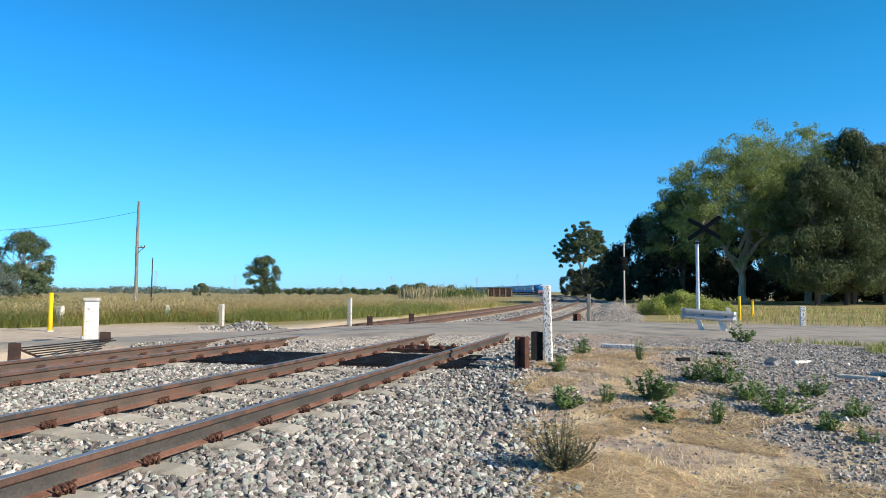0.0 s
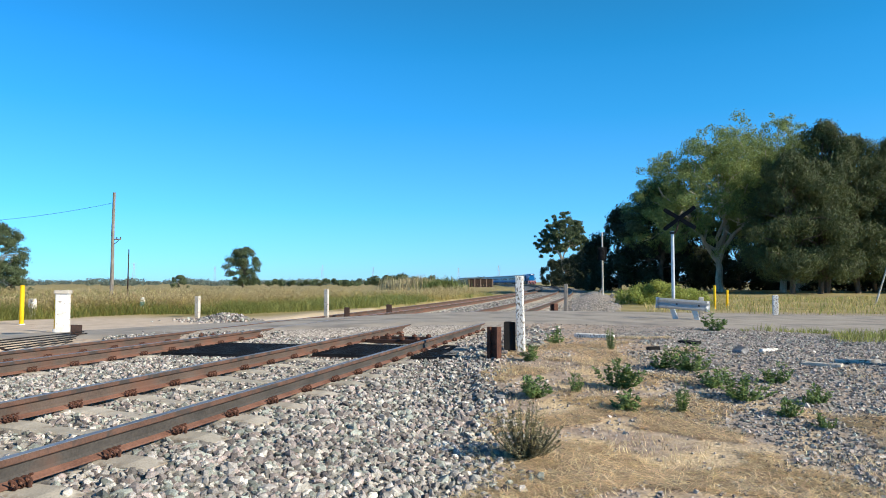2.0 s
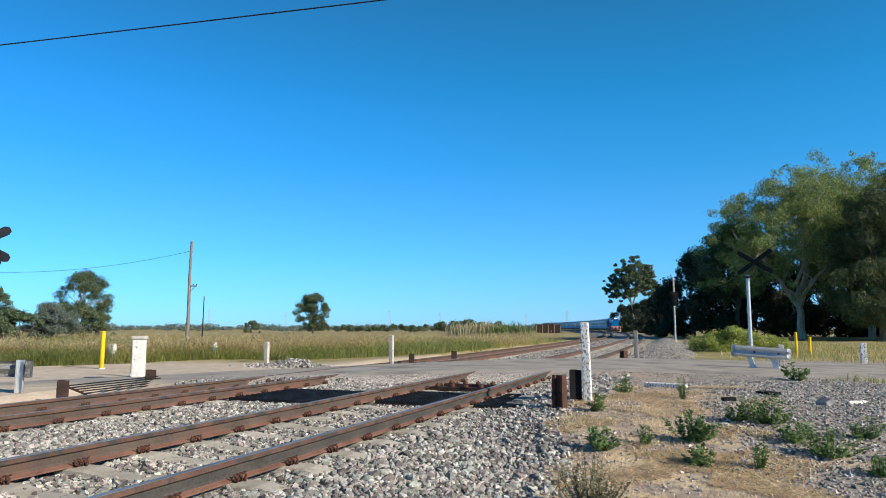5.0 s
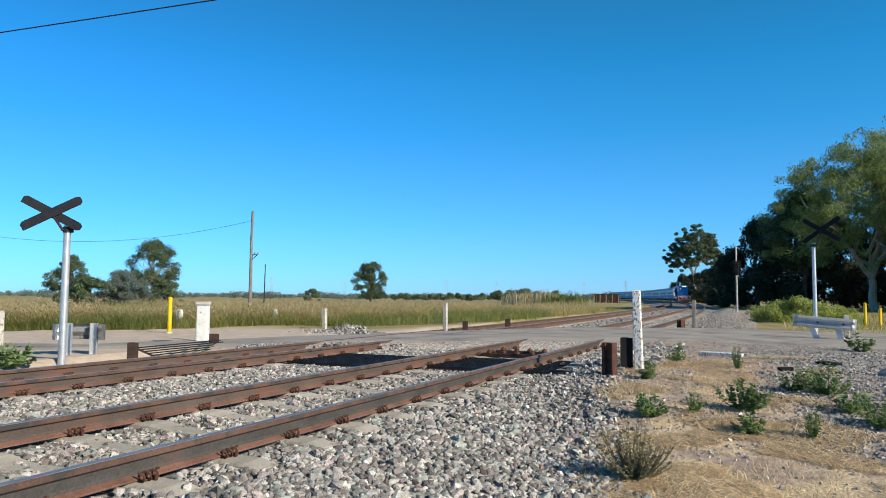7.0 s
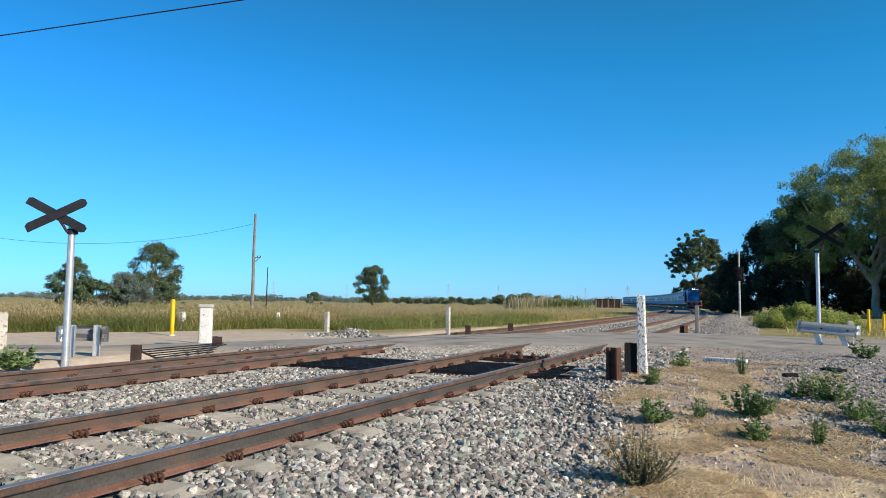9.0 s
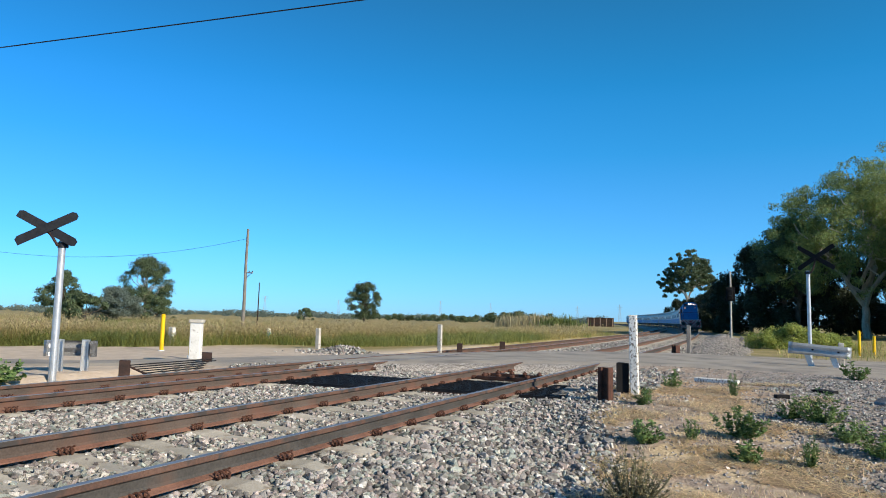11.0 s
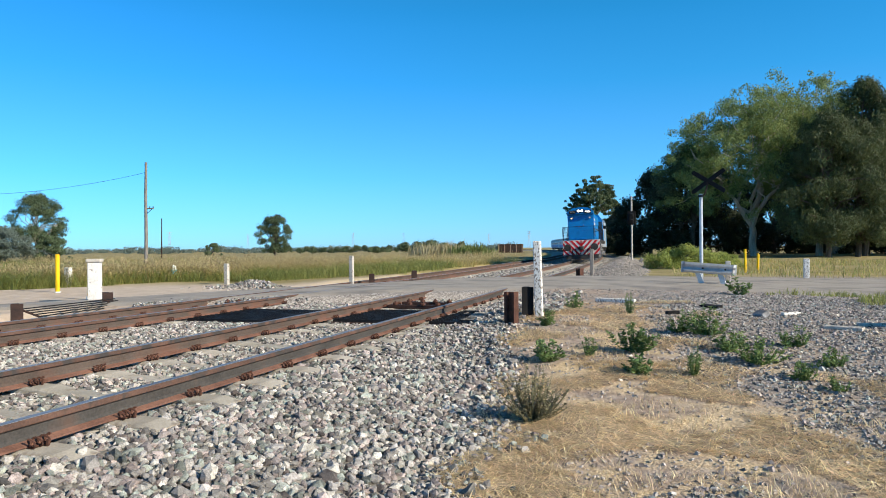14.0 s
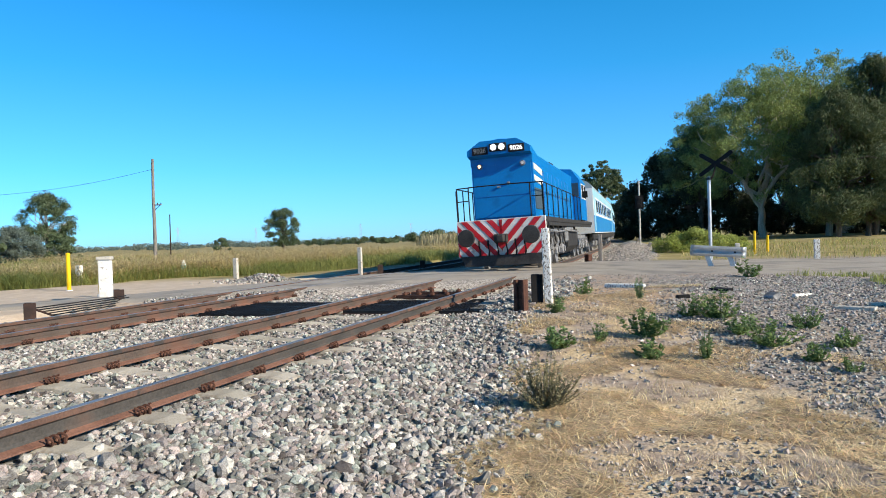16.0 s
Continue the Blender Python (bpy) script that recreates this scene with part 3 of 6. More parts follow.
def sleeper_mesh(k=1.0):
    bm = bmesh.new()
    # waisted concrete sleeper, higher under the rails
    sec = [(-1.36, 0.125, -0.03), (-1.2, 0.13, 0.0), (-0.6, 0.128, 0.0), (-0.35, 0.11, -0.03), (0.35, 0.11, -0.03), (0.6, 0.128, 0.0), (1.2, 0.13, 0.0), (1.36, 0.125, -0.03)]
    rings = [[bm.verts.new(p) for p in ((x * k, -w - 0.02, -0.14), (x * k, -w, z - 0.018), (x * k, -w + 0.018, z), (x * k, w - 0.018, z), (x * k, w, z - 0.018), (x * k, w + 0.02, -0.14))] for x, w, z in sec]
    for a, b in zip(rings, rings[1:]):
        for i in range(5):
            bm.faces.new((a[i], b[i], b[i + 1], a[i + 1]))
    bm.faces.new(rings[0])
    bm.faces.new(rings[-1][::-1])
    bmesh.ops.recalc_face_normals(bm, faces=bm.faces)
    me = bpy.data.meshes.new("sleeper")
    bm.to_mesh(me)
    bm.free()
    me.materials.append(M_sleeper)
    return me


def build_track(off, label, first, last, half=0.874):
    track = thing("railway_track", pose(0, 0, 0), label, "railway track", "railway tracks")
    track["kind"] = "structure"
    for side in (-half, half):
        r = sweep("rail", RAIL_HEAD, S_LONG, M_rail, track, off=off + side)
        sweep("web", RAIL_WEB, S_LONG, M_web_near if off == 0 and side > 0 else M_web, r, off=off + side)
        sweep("foot", RAIL_FOOT, S_LONG, M_foot, r, off=off + side)
        sweep("rail_head", [(-0.031, -0.0012), (0.031, -0.0012), (0.028, 0.0022), (-0.028, 0.0022)], S_LONG, M_railtop, r, off=off + side)
    clip, slp = clip_mesh(), sleeper_mesh(half / 0.874)
    k = 0
    y = first
    while y < last:
        o = new("sleeper", slp)
        o.parent = track
        x, yy, th = line(y, off)
        o.matrix_basis = pose(x, yy, -0.178 + 0.006 * math.sin(k * 1.7), 0, 0, math.degrees(th) + 0.6 * math.sin(k * 2.3))
        if y < 24:
            for side in (-half, half):
                for s in (-1, 1):
                    c = new("clip", clip)
                    c.parent = o
                    c.matrix_basis = pose(side + s * 0.105, 0.01 * math.sin(k + s), 0.004, 0, 0, 0 if s < 0 else 180)
        y += 0.78
        k += 1
    return track


build_ground()
build_road()
build_ballast()


def gravel_ridge():
    """A long heap of spare stone right of the line beyond the road."""
    rows, n, vs = list(np.arange(26.5, 80, 0.6)), 26, []
    for y in rows:
        for k in range(n + 1):
            u = 0.9 + 6.0 * k / n
            x = line(y, u)[0]
            h = math.exp(-((u - 3.1) / 1.35) ** 2) * (0.5 + 0.12 * noise.noise((y * 0.3, 0, 0))) * smooth(25.5, 38, y) * smooth(80, 72, y)
            vs.append((x, y, -0.42 + h + 0.03 * noise.noise((x * 4, y * 4, 0))))
    w = n + 1
    ob = link_mesh("gravel_ridge", vs, [(a * w + k, a * w + k + 1, (a + 1) * w + k + 1, (a + 1) * w + k) for a in range(len(rows) - 1) for k in range(n)], M_bed)
    tagged(ob, "long heap of grey gravel beside the rails", "gravel", kind="structure")


gravel_ridge()
build_track(0.0, "broad-gauge track of rusty rails on concrete sleepers", 0.34 - 1.56, 60)
build_track(-GAP, "older rusty track on concrete sleepers beside the first", 0.1 - 1.56, 60, 0.625)


# ---- crossing fittings ----
def cattle_grid(x0, x1, y0, y1, label):
    """A shallow pit with steel bars across it; the floor's black carries its shade."""
    g = thing("cattle_grid", pose((x0 + x1) / 2, (y0 + y1) / 2, -0.19), label, "cattle grid", "cattle grids between the rails")
    w, d = x1 - x0, y1 - y0
    bm = bmesh.new()
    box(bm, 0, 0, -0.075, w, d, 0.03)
    part("pit_floor", bm, M_black, g, "pit floor coloured black for its shade")
    for s in (-1, 1):
        bm = bmesh.new()
        box(bm, 0, s * (d / 2 + 0.02), -0.05, w, 0.04, 0.1, 0.008)
        part("edge_beam", bm, M_darkrust, g)
    n = int(d / 0.16)
    bm = bmesh.new()
    prism(bm, [(-0.05, -0.05), (0.05, -0.05), (0.012, 0.045), (-0.012, 0.045)], -w / 2, w / 2, "x")
    me = bpy.data.meshes.new("bar")
    bm.to_mesh(me)
    bm.free()
    me.materials.append(M_bar)
    for i in range(n):
        o = new("bar", me)
        o.parent = g
        o.location = (0, -d / 2 + (i + 0.5) * d / n, 0)


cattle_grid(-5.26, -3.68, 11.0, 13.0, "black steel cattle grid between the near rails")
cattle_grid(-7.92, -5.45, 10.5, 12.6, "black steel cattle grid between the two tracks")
# added grid: its black stands in for a shadow beside the rail
cattle_grid(-3.48, -2.75, 11.0, 13.2, "narrow black grid standing in for shadow outside the near rail")


def lumpy_beam(x0, x1, y, name_label):
    """A rusty tie beam with bolted shoes, lying across the track."""
    b = thing("tie_beam", pose(x0, y, -0.14), name_label, "tie beam", "rusty tie beams at the crossing")
    bm = bmesh.new()
    box(bm, (x1 - x0) / 2, 0, 0, x1 - x0, 0.12, 0.08, 0.01)
    part("beam", bm, M_darkrust, b)
    n = int((x1 - x0) / 0.27)
    bm = bmesh.new()
    box(bm, 0, 0, 0.04, 0.08, 0.12, 0.06, 0.015)
    rod(bm, (0, 0, 0.06), (0, 0, 0.09), 0.02, seg=6)
    me = bpy.data.meshes.new("shoe")
    bm.to_mesh(me)
    bm.free()
    me.materials.append(M_rust)
    for i in range(n):
        o = new("shoe", me)
        o.parent = b
        o.matrix_basis = pose((i + 0.5) * (x1 - x0) / n, 0.03 * math.sin(i * 2.1), 0.02, 0, 0, 12 * math.sin(i * 3.3))


lumpy_beam(-5.25, -3.7, 13.6, "rusty tie beam with bolted shoes between rails")
lumpy_beam(-5.25, -3.7, 14.4, "rusty tie beam with bolted shoes between rails")
lumpy_beam(-9.2, -8.12, 13.4, "rusty tie beam with bolted shoes between old rails")

# ---- posts, signs, rails beside the road ----
def concrete_post(x, y, z0, h, w, label, m, lean=(0, 0), group="posts at the crossing", turn=0.0):
    p = thing("fence_post", pose(x, y, z0, lean[0], lean[1], turn), label, "post", group)
    bm = bmesh.new()
    vs = box(bm, 0, 0, h / 2 - 0.15, w, w * 0.9, h + 0.3, min(0.018, w * 0.12), seg=2)
    for v in bm.verts:
        v.co.x += 0.006 * noise.noise((v.co.z * 4, x, y))
        if v.co.z > h - 0.05:
            v.co.z += 0.02 * noise.noise((v.co.x * 30, v.co.y * 30, x))
    part("shaft", bm, m, p)
    return p


p = concrete_post(-1.77, 11.97, 0.0, 1.19, 0.13, "white limewashed wooden-looking post with flaking paint beside ballast", M_limewash, (0, -1.5))
concrete_post(-2.62, 28.8, -0.16, 1.15, 0.15, "grey weathered post beside the rails", M_wood, (0, 0))
concrete_post(-15.2, 22.05, -0.43, 1.0, 0.16, "pale weathered concrete post by the meadow", M_conc)
concrete_post(-9.46, 20.65, -0.05, 0.9, 0.13, "pale weathered concrete post by the meadow", M_conc)
concrete_post(5.45, 30.15, -0.37, 0.92, 0.2, "white-topped concrete post beside the road", M_limewash)
concrete_post(2.05, 22.6, -0.1, 0.72, 0.14, "short grey post behind the guard rail", M_conc)
concrete_post(-15.6, 9.9, -0.25, 0.92, 0.3, "broad pale concrete post beside the dirt road", M_conc)
concrete_post(-20.1, 19.6, -0.35, 0.85, 0.2, "white concrete marker post in the dust", M_limewash)


def gate_pillar():
    p = thing("gate_pillar", pose(-13.0, 13.6, -0.35, 0, 0, 30), "thick white limewashed pillar with a cap slab", "pillar")
    bm = bmesh.new()
    box(bm, 0, 0, 0.5, 0.27, 0.27, 1.3, 0.02, seg=2)
    for v in bm.verts:
        v.co += Vector((0.012 * noise.noise(v.co * 6), 0.012 * noise.noise(v.co * 6 + Vector((9, 0, 0))), 0))
    part("shaft", bm, M_pillar, p)
    bm = bmesh.new()
    box(bm, 0, 0, 1.19, 0.34, 0.34, 0.09, 0.025, seg=2)
    part("cap", bm, M_conc, p, "grey stone cap")


gate_pillar()


def yellow_post(x, y, z, h, label, lean=0.0, r=0.065):
    p = thing("marker_post", pose(x, y, z, 0, lean, 0), label, "marker post", "yellow marker posts")
    bm = bmesh.new()
    rod(bm, (0, 0, -0.2), (0, 0, h), r, seg=14)
    part("tube", bm, M_yellow, p, shade=False)
    bm = bmesh.new()
    rod(bm, (0, 0, h), (0, 0, h + 0.03), r * 1.15, r * 0.7, seg=14)
    part("cap", bm, M_yellow, p)
    bm = bmesh.new()
    rod(bm, (0, 0, -0.25), (0, 0, 0.12), r * 1.5, seg=14)
    part("foot", bm, M_white, p, "white concrete foot")


yellow_post(-17.6, 16.8, -0.29, 1.24, "bright yellow tube marker on a white foot")
yellow_post(-14.3, 14.75, -0.25, 0.85, "yellow marker standing behind the white pillar")
yellow_post(4.0, 38.0, -0.4, 1.28, "yellow gas marker in the roadside grass")
yellow_post(4.6, 38.3, -0.4, 1.05, "yellow gas marker in the roadside grass", 2)


def banded_post():
    p = thing("marker_post", pose(-19.3, 24.2, -0.45), "low white post with a cyan band", "marker post")
    bm = bmesh.new()
    rod(bm, (0, 0, -0.2), (0, 0, 0.55), 0.11, seg=12)
    part("base", bm, M_white, p)
    bm = bmesh.new()
    rod(bm, (0, 0, 0.55), (0, 0, 0.72), 0.112, seg=12)
    part("band", bm, M_cyan, p, "cyan painted band")
    bm = bmesh.new()
    rod(bm, (0, 0, 0.72), (0, 0, 0.92), 0.11, 0.07, seg=12)
    part("tip", bm, M_white, p)


banded_post()


def rail_stub(x, y, z, h, w, label, turn=0, m=None):
    """An upright length of old rail."""
    p = thing("rail_stub", pose(x, y, z, 0, 0, turn), label, "rail stub", "upright rail stubs of the cattle guard")
    bm = bmesh.new()
    a, t = w / 2, w * 0.16
    prism(bm, [(-a, -a), (a, -a), (a, -a + t), (t / 2, -a + t * 1.6), (t / 2, a - t * 2), (a * 0.55, a - t * 1.6), (a * 0.55, a), (-a * 0.55, a), (-a * 0.55, a - t * 1.6), (-t / 2, a - t * 2), (-t / 2, -a + t * 1.6), (-a, -a + t)], -0.2, h, "z")
    part("web", bm, m or M_rust, p)
    return p


rail_stub(-2.07, 11.06, -0.1, 0.46, 0.19, "rusty upright rail stub standing in ballast", 80)
# black colour on this stub holds the shadow of the white post
rail_stub(-2.0, 12.04, -0.05, 0.44, 0.2, "upright rail stub coloured black for the white post's shadow", 20, M_black)
rail_stub(-11.01, 9.73, -0.21, 0.33, 0.2, "dark rusty rail stub at the end of the slatted guard", 60, M_darkrust)
rail_stub(-11.72, 12.63, -0.2, 0.34, 0.22, "dark rusty rail stub at the end of the slatted guard", 60, M_darkrust)
rail_stub(-3.05, 28.2, -0.2, 0.42, 0.24, "rusty upright rail stub beyond the road", 60)
rail_stub(-9.0, 21.2, -0.05, 0.3, 0.18, "short dark rail stub by the meadow", 30, M_darkrust)
rail_stub(-8.7, 24.4, -0.05, 0.3, 0.2, "short dark rail stub by the meadow", 30, M_darkrust)


def slatted_guard():
    """Sloping black bars fanned between two stubs, on struts."""
    g = thing("cattle_guard_wing", pose(-11.35, 11.4, -0.23), "black sloping slatted wing of the cattle guard", "cattle guard")
    for i in range(5):
        bm = bmesh.new()
        k = i / 4
        rod(bm, (0.19 + 0.22 * k, -1.49 + 0.26 * k, 0.23 - 0.15 * k), (-0.11 + 0.26 * k, 1.2 + 0.07 * k, 0.23 - 0.15 * k), 0.012, seg=8)
        part("bar", bm, M_bar, g)
    for y0, y1 in ((-1.49, -1.2), (0.85, 0.95)):
        f = (y0 + 1.49) / 2.7
        bm = bmesh.new()
        rod(bm, (0.19 - 0.3 * f, y0, 0.24), (0.41 - 0.26 * f, y1, 0.06), 0.02, seg=6)
        part("strut", bm, M_darkrust, g)
        bm = bmesh.new()
        rod(bm, (0.41 - 0.26 * f, y1, 0.08), (0.41 - 0.26 * f, y1, -0.15), 0.025, seg=6)
        part("leg", bm, M_darkrust, g)


slatted_guard()


def crossbuck(x, y, z, h, turn, arm, label, tilt, rise=0.22, board=None):
    """A galvanised pole with two dark boards crossed on a bracket, seen from behind."""
    c = thing("crossbuck", pose(x, y, z, 0, 0, turn), label, "crossing sign", "railway crossing signs")
    bm = bmesh.new()
    rod(bm, (0, 0, -0.3), (0, 0, h), 0.07, 0.064, seg=18)
    part("pole", bm, M_galv, c, "galvanised tube", shade=False)
    bm = bmesh.new()
    rod(bm, (0, 0, h - 0.13), (0, 0, h - 0.03), 0.08, seg=18)
    box(bm, 0.08, 0, h - 0.08, 0.06, 0.05, 0.1, 0.008)
    part("clamp", bm, M_signback, c)
    bm = bmesh.new()
    tube(bm, [(-0.05, -0.08, h - 0.1), (-0.14, -0.1, h + 0.05), (-0.24, -0.12, h + rise - 0.02)], 0.028, 6)
    part("bracket", bm, M_darkrust, c)
    for s in (1, -1):
        bm = bmesh.new()
        a, w = arm / 2, 0.082
        prism(bm, [(-a, -w), (-a + 0.08, -w - 0.0), (a - 0.06, -w), (a, -w * 0.5), (a, w * 0.5), (a - 0.06, w), (-a + 0.06, w), (-a, w * 0.5)], -0.012, 0.012, "y")
        bmesh.ops.transform(bm, matrix=pose(-0.24, -0.13 - 0.014 * s, h + rise, 0, -s * tilt, 0), verts=bm.verts)
        part("board", bm, board or M_signback, c, "dark back of a crossed board")
    return c


crossbuck(-11.8, 8.83, -0.15, 2.5, 35, 1.17, "galvanised pole with dark crossed boards beside the track", 28)
crossbuck(1.59, 29.64, -0.2, 3.35, 150, 1.6, "tall galvanised pole with black crossed boards by trees", 32, 0.5, M_black)


def guard_rail(m, label, length, posts, splay, beam=None, wing=None):
    """A corrugated steel beam with rolled ends on steel posts."""
    g = thing("guard_rail", m, label, "guard rail", "guard rails at the road")
    bm = bmesh.new()
    prof = [(-0.155, 0.0), (-0.13, 0.045), (-0.09, 0.075), (-0.05, 0.045), (0.0, 0.0), (0.05, 0.045), (0.09, 0.075), (0.13, 0.045), (0.155, 0.0)]
    prof = [(z, -d) for z, d in prof] + [(z, -d + 0.006) for z, d in prof[::-1]]
    prism(bm, [(d, z + 0.5) for z, d in prof], -length / 2, length / 2, "x")
    part("beam", bm, beam or M_galv, g, "corrugated steel beam")
    for s in (-1, 1):
        bm = bmesh.new()
        n = 9
        a = []
        for i in range(n):
            t = i / (n - 1) * math.pi * 0.9
            cx, cy = s * (length / 2 + 0.13 * math.sin(t)), 0.13 - 0.13 * math.cos(t) - 0.03
            a.append((bm.verts.new((cx, cy, 0.34)), bm.verts.new((cx, cy - 0.03 * math.cos(t), 0.42)), bm.verts.new((cx, cy, 0.5)), bm.verts.new((cx, cy - 0.03 * math.cos(t), 0.58)), bm.verts.new((cx, cy, 0.66))))
        for p, q in zip(a, a[1:]):
            for i in range(4):
                bm.faces.new((p[i], q[i], q[i + 1], p[i + 1]))
        bmesh.ops.solidify(bm, geom=bm.faces[:], thickness=0.006)
        part("end_wing", bm, (wing if s > 0 else None) or beam or M_galv, g)
    for px in posts:
        bm = bmesh.new()
        mm = pose(px, 0.07, 0, 0, splay, 0)
        box(bm, 0, 0, 0.18, 0.14, 0.012, 1.0, 0.003, mm)
        box(bm, -0.064, 0.04, 0.18, 0.012, 0.09, 1.0, 0.003, mm)
        box(bm, 0.064, 0.04, 0.18, 0.012, 0.09, 1.0, 0.003, mm)
        part("post", bm, M_galv, g)
    for px in posts:
        bm = bmesh.new()
        rod(bm, (px, -0.02, 0.5), (px, 0.03, 0.5), 0.03, seg=8)
        part("bolt", bm, M_darkrust, g)
    return g


guard_rail(pose(1.43, 22.1, -0.09, 0, 4, -10), "short galvanised guard rail on leaning posts", 1.3, (-0.15, 0.48), -22)
guard_rail(pose(-12.69, 9.88, -0.22, 0, 0, 215), "short guard rail with dark beam on galvanised posts", 0.74, (-0.285, 0.205), 0, M_greymech, M_galv)


def signal_mast():
    s = thing("signal_mast", pose(-2.39, 56.2, -0.45), "slim white signal mast with a black lamp head", "railway signal")
    bm = bmesh.new()
    rod(bm, (0, 0, -0.3), (0, 0, 5.45), 0.075, 0.06, seg=12)
    part("pole", bm, M_conc, s)
    bm = bmesh.new()
    box(bm, 0, -0.16, 3.75, 0.62, 0.05, 1.05, 0.02)
    box(bm, 0, -0.26, 3.75, 0.34, 0.16, 0.8, 0.02)
    head = part("lamp_head", bm, M_black, s, "black backboard and lamp case")
    for dz in (-0.22, 0.22):
        bm = bmesh.new()
        tube(bm, [(0, -0.33, 3.78 + dz), (0, -0.5, 3.76 + dz)], 0.11, 10)
        part("hood", bm, M_black, head)
    bm = bmesh.new()
    box(bm, 0.3, -0.05, 0.5, 0.25, 0.2, 0.9, 0.02, pose(0, 0, 0, 0, 35, 0))
    part("ladder_stay", bm, M_wood, s)
    bm = bmesh.new()
    rod(bm, (-0.75, -0.2, -0.2), (-0.05, 0, 1.05), 0.05, seg=8)
    part("stay", bm, M_wood, s, "leaning wooden stay")


signal_mast()


def pole_line():
    p = thing("utility_pole", pose(-38.46, 44.55, -0.4, 0, 0.6, 0), "tall weathered wooden pole with a small crossarm", "utility pole")
    bm = bmesh.new()
    tube(bm, [(0, 0, -0.5), (0.02, 0, 2.5), (-0.03, 0, 5.5), (0, 0, 8.35)], 0.15, 10, 0.1)
    part("pole", bm, M_wood, p)
    bm = bmesh.new()
    box(bm, 0.3, 0, 4.75, 0.85, 0.09, 0.09, 0.01)
    part("crossarm", bm, M_wood, p)
    bm = bmesh.new()
    rod(bm, (0.6, 0, 4.72), (0.02, 0, 4.3), 0.025, seg=6)
    part("brace", bm, M_darkrust, p)
    for xx in (0.35, 0.68):
        bm = bmesh.new()
        rod(bm, (xx, 0, 4.79), (xx, 0, 4.92), 0.035, seg=8)
        part("insulator", bm, M_darkrust, p)
    q = thing("thin_pole", pose(-37.7, 45.4, -0.4), "thin dark bare pole in the tall grass", "pole")
    bm = bmesh.new()
    rod(bm, (0, 0, -0.3), (0.05, 0, 4.0), 0.06, 0.035, seg=8)
    part("shaft", bm, M_darkrust, q)

    def wire(name, a, b, sag, r, label):
        bm = bmesh.new()
        a, b = Vector(a), Vector(b)
        tube(bm, [a.lerp(b, i / 30) - Vector((0, 0, 4 * sag * (i / 30) * (1 - i / 30))) for i in range(31)], r, 5)
        tagged(part(name, bm, M_wire, None), label, "cable")

    for ex, ey, eh in ((-60, 6.3, 8.35), (45, 18.9, 8.35), (-68.5, 30.5, 8.36)):
        e = thing("utility_pole", pose(ex, ey, -0.4), "weathered wooden pole carrying the cable", "utility pole")
        bm = bmesh.new()
        rod(bm, (0, 0, -0.5), (0, 0, eh + 0.6), 0.15, 0.1, seg=10)
        part("pole", bm, M_wood, e)
    wire("overhead_cable", (-60, 6.3, 8.35), (45, 18.9, 8.35), 0.35, 0.016, "black overhead cable spanning the crossing")
    wire("overhead_cable", (-38.46, 44.55, 7.15), (-68.5, 30.5, 8.36), 2.38, 0.013, "thin sagging cable from the wooden pole")


pole_line()
for x, y, h, lean, r in ((29.4, 90.8, 7.6, 1, 0.12), (14.2, 48.2, 2.9, 17, 0.06), (40.8, 92.7, 6.2, -1, 0.12)):
    p = thing("bare_pole", pose(x, y, -0.4, 0, lean, 0), "bare pale wooden pole before the dark trees", "pole", "bare poles by the trees")
    bm = bmesh.new()
    rod(bm, (0, 0, -0.3), (0, 0, h), r, r * 0.7, seg=8)
    part("shaft", bm, M_conc, p)


def timber_post():
    p = thing("timber_post", pose(4.75, 11.2, -0.32, 0, 10, 0), "thick grey split timber post beside the gravel", "post")
    bm = bmesh.new()
    pts = []
    for k in range(9):
        z = -0.3 + 1.5 * k / 8
        pts.append([bm.verts.new(((0.15 + 0.02 * noise.noise((math.cos(a) * 2, math.sin(a) * 2, z * 2))) * math.cos(a), (0.13 + 0.025 * noise.noise((math.cos(a) * 2 + 5, math.sin(a) * 2, z))) * math.sin(a), z + (0.03 * math.sin(a * 2) if k == 8 else 0))) for a in (2 * math.pi * i / 14 for i in range(14))])
    for a, b in zip(pts, pts[1:]):
        for i in range(14):
            bm.faces.new((a[i], a[(i + 1) % 14], b[(i + 1) % 14], b[i]))
    bm.faces.new(pts[-1])
    part("trunk", bm, M_wood, p)


timber_post()

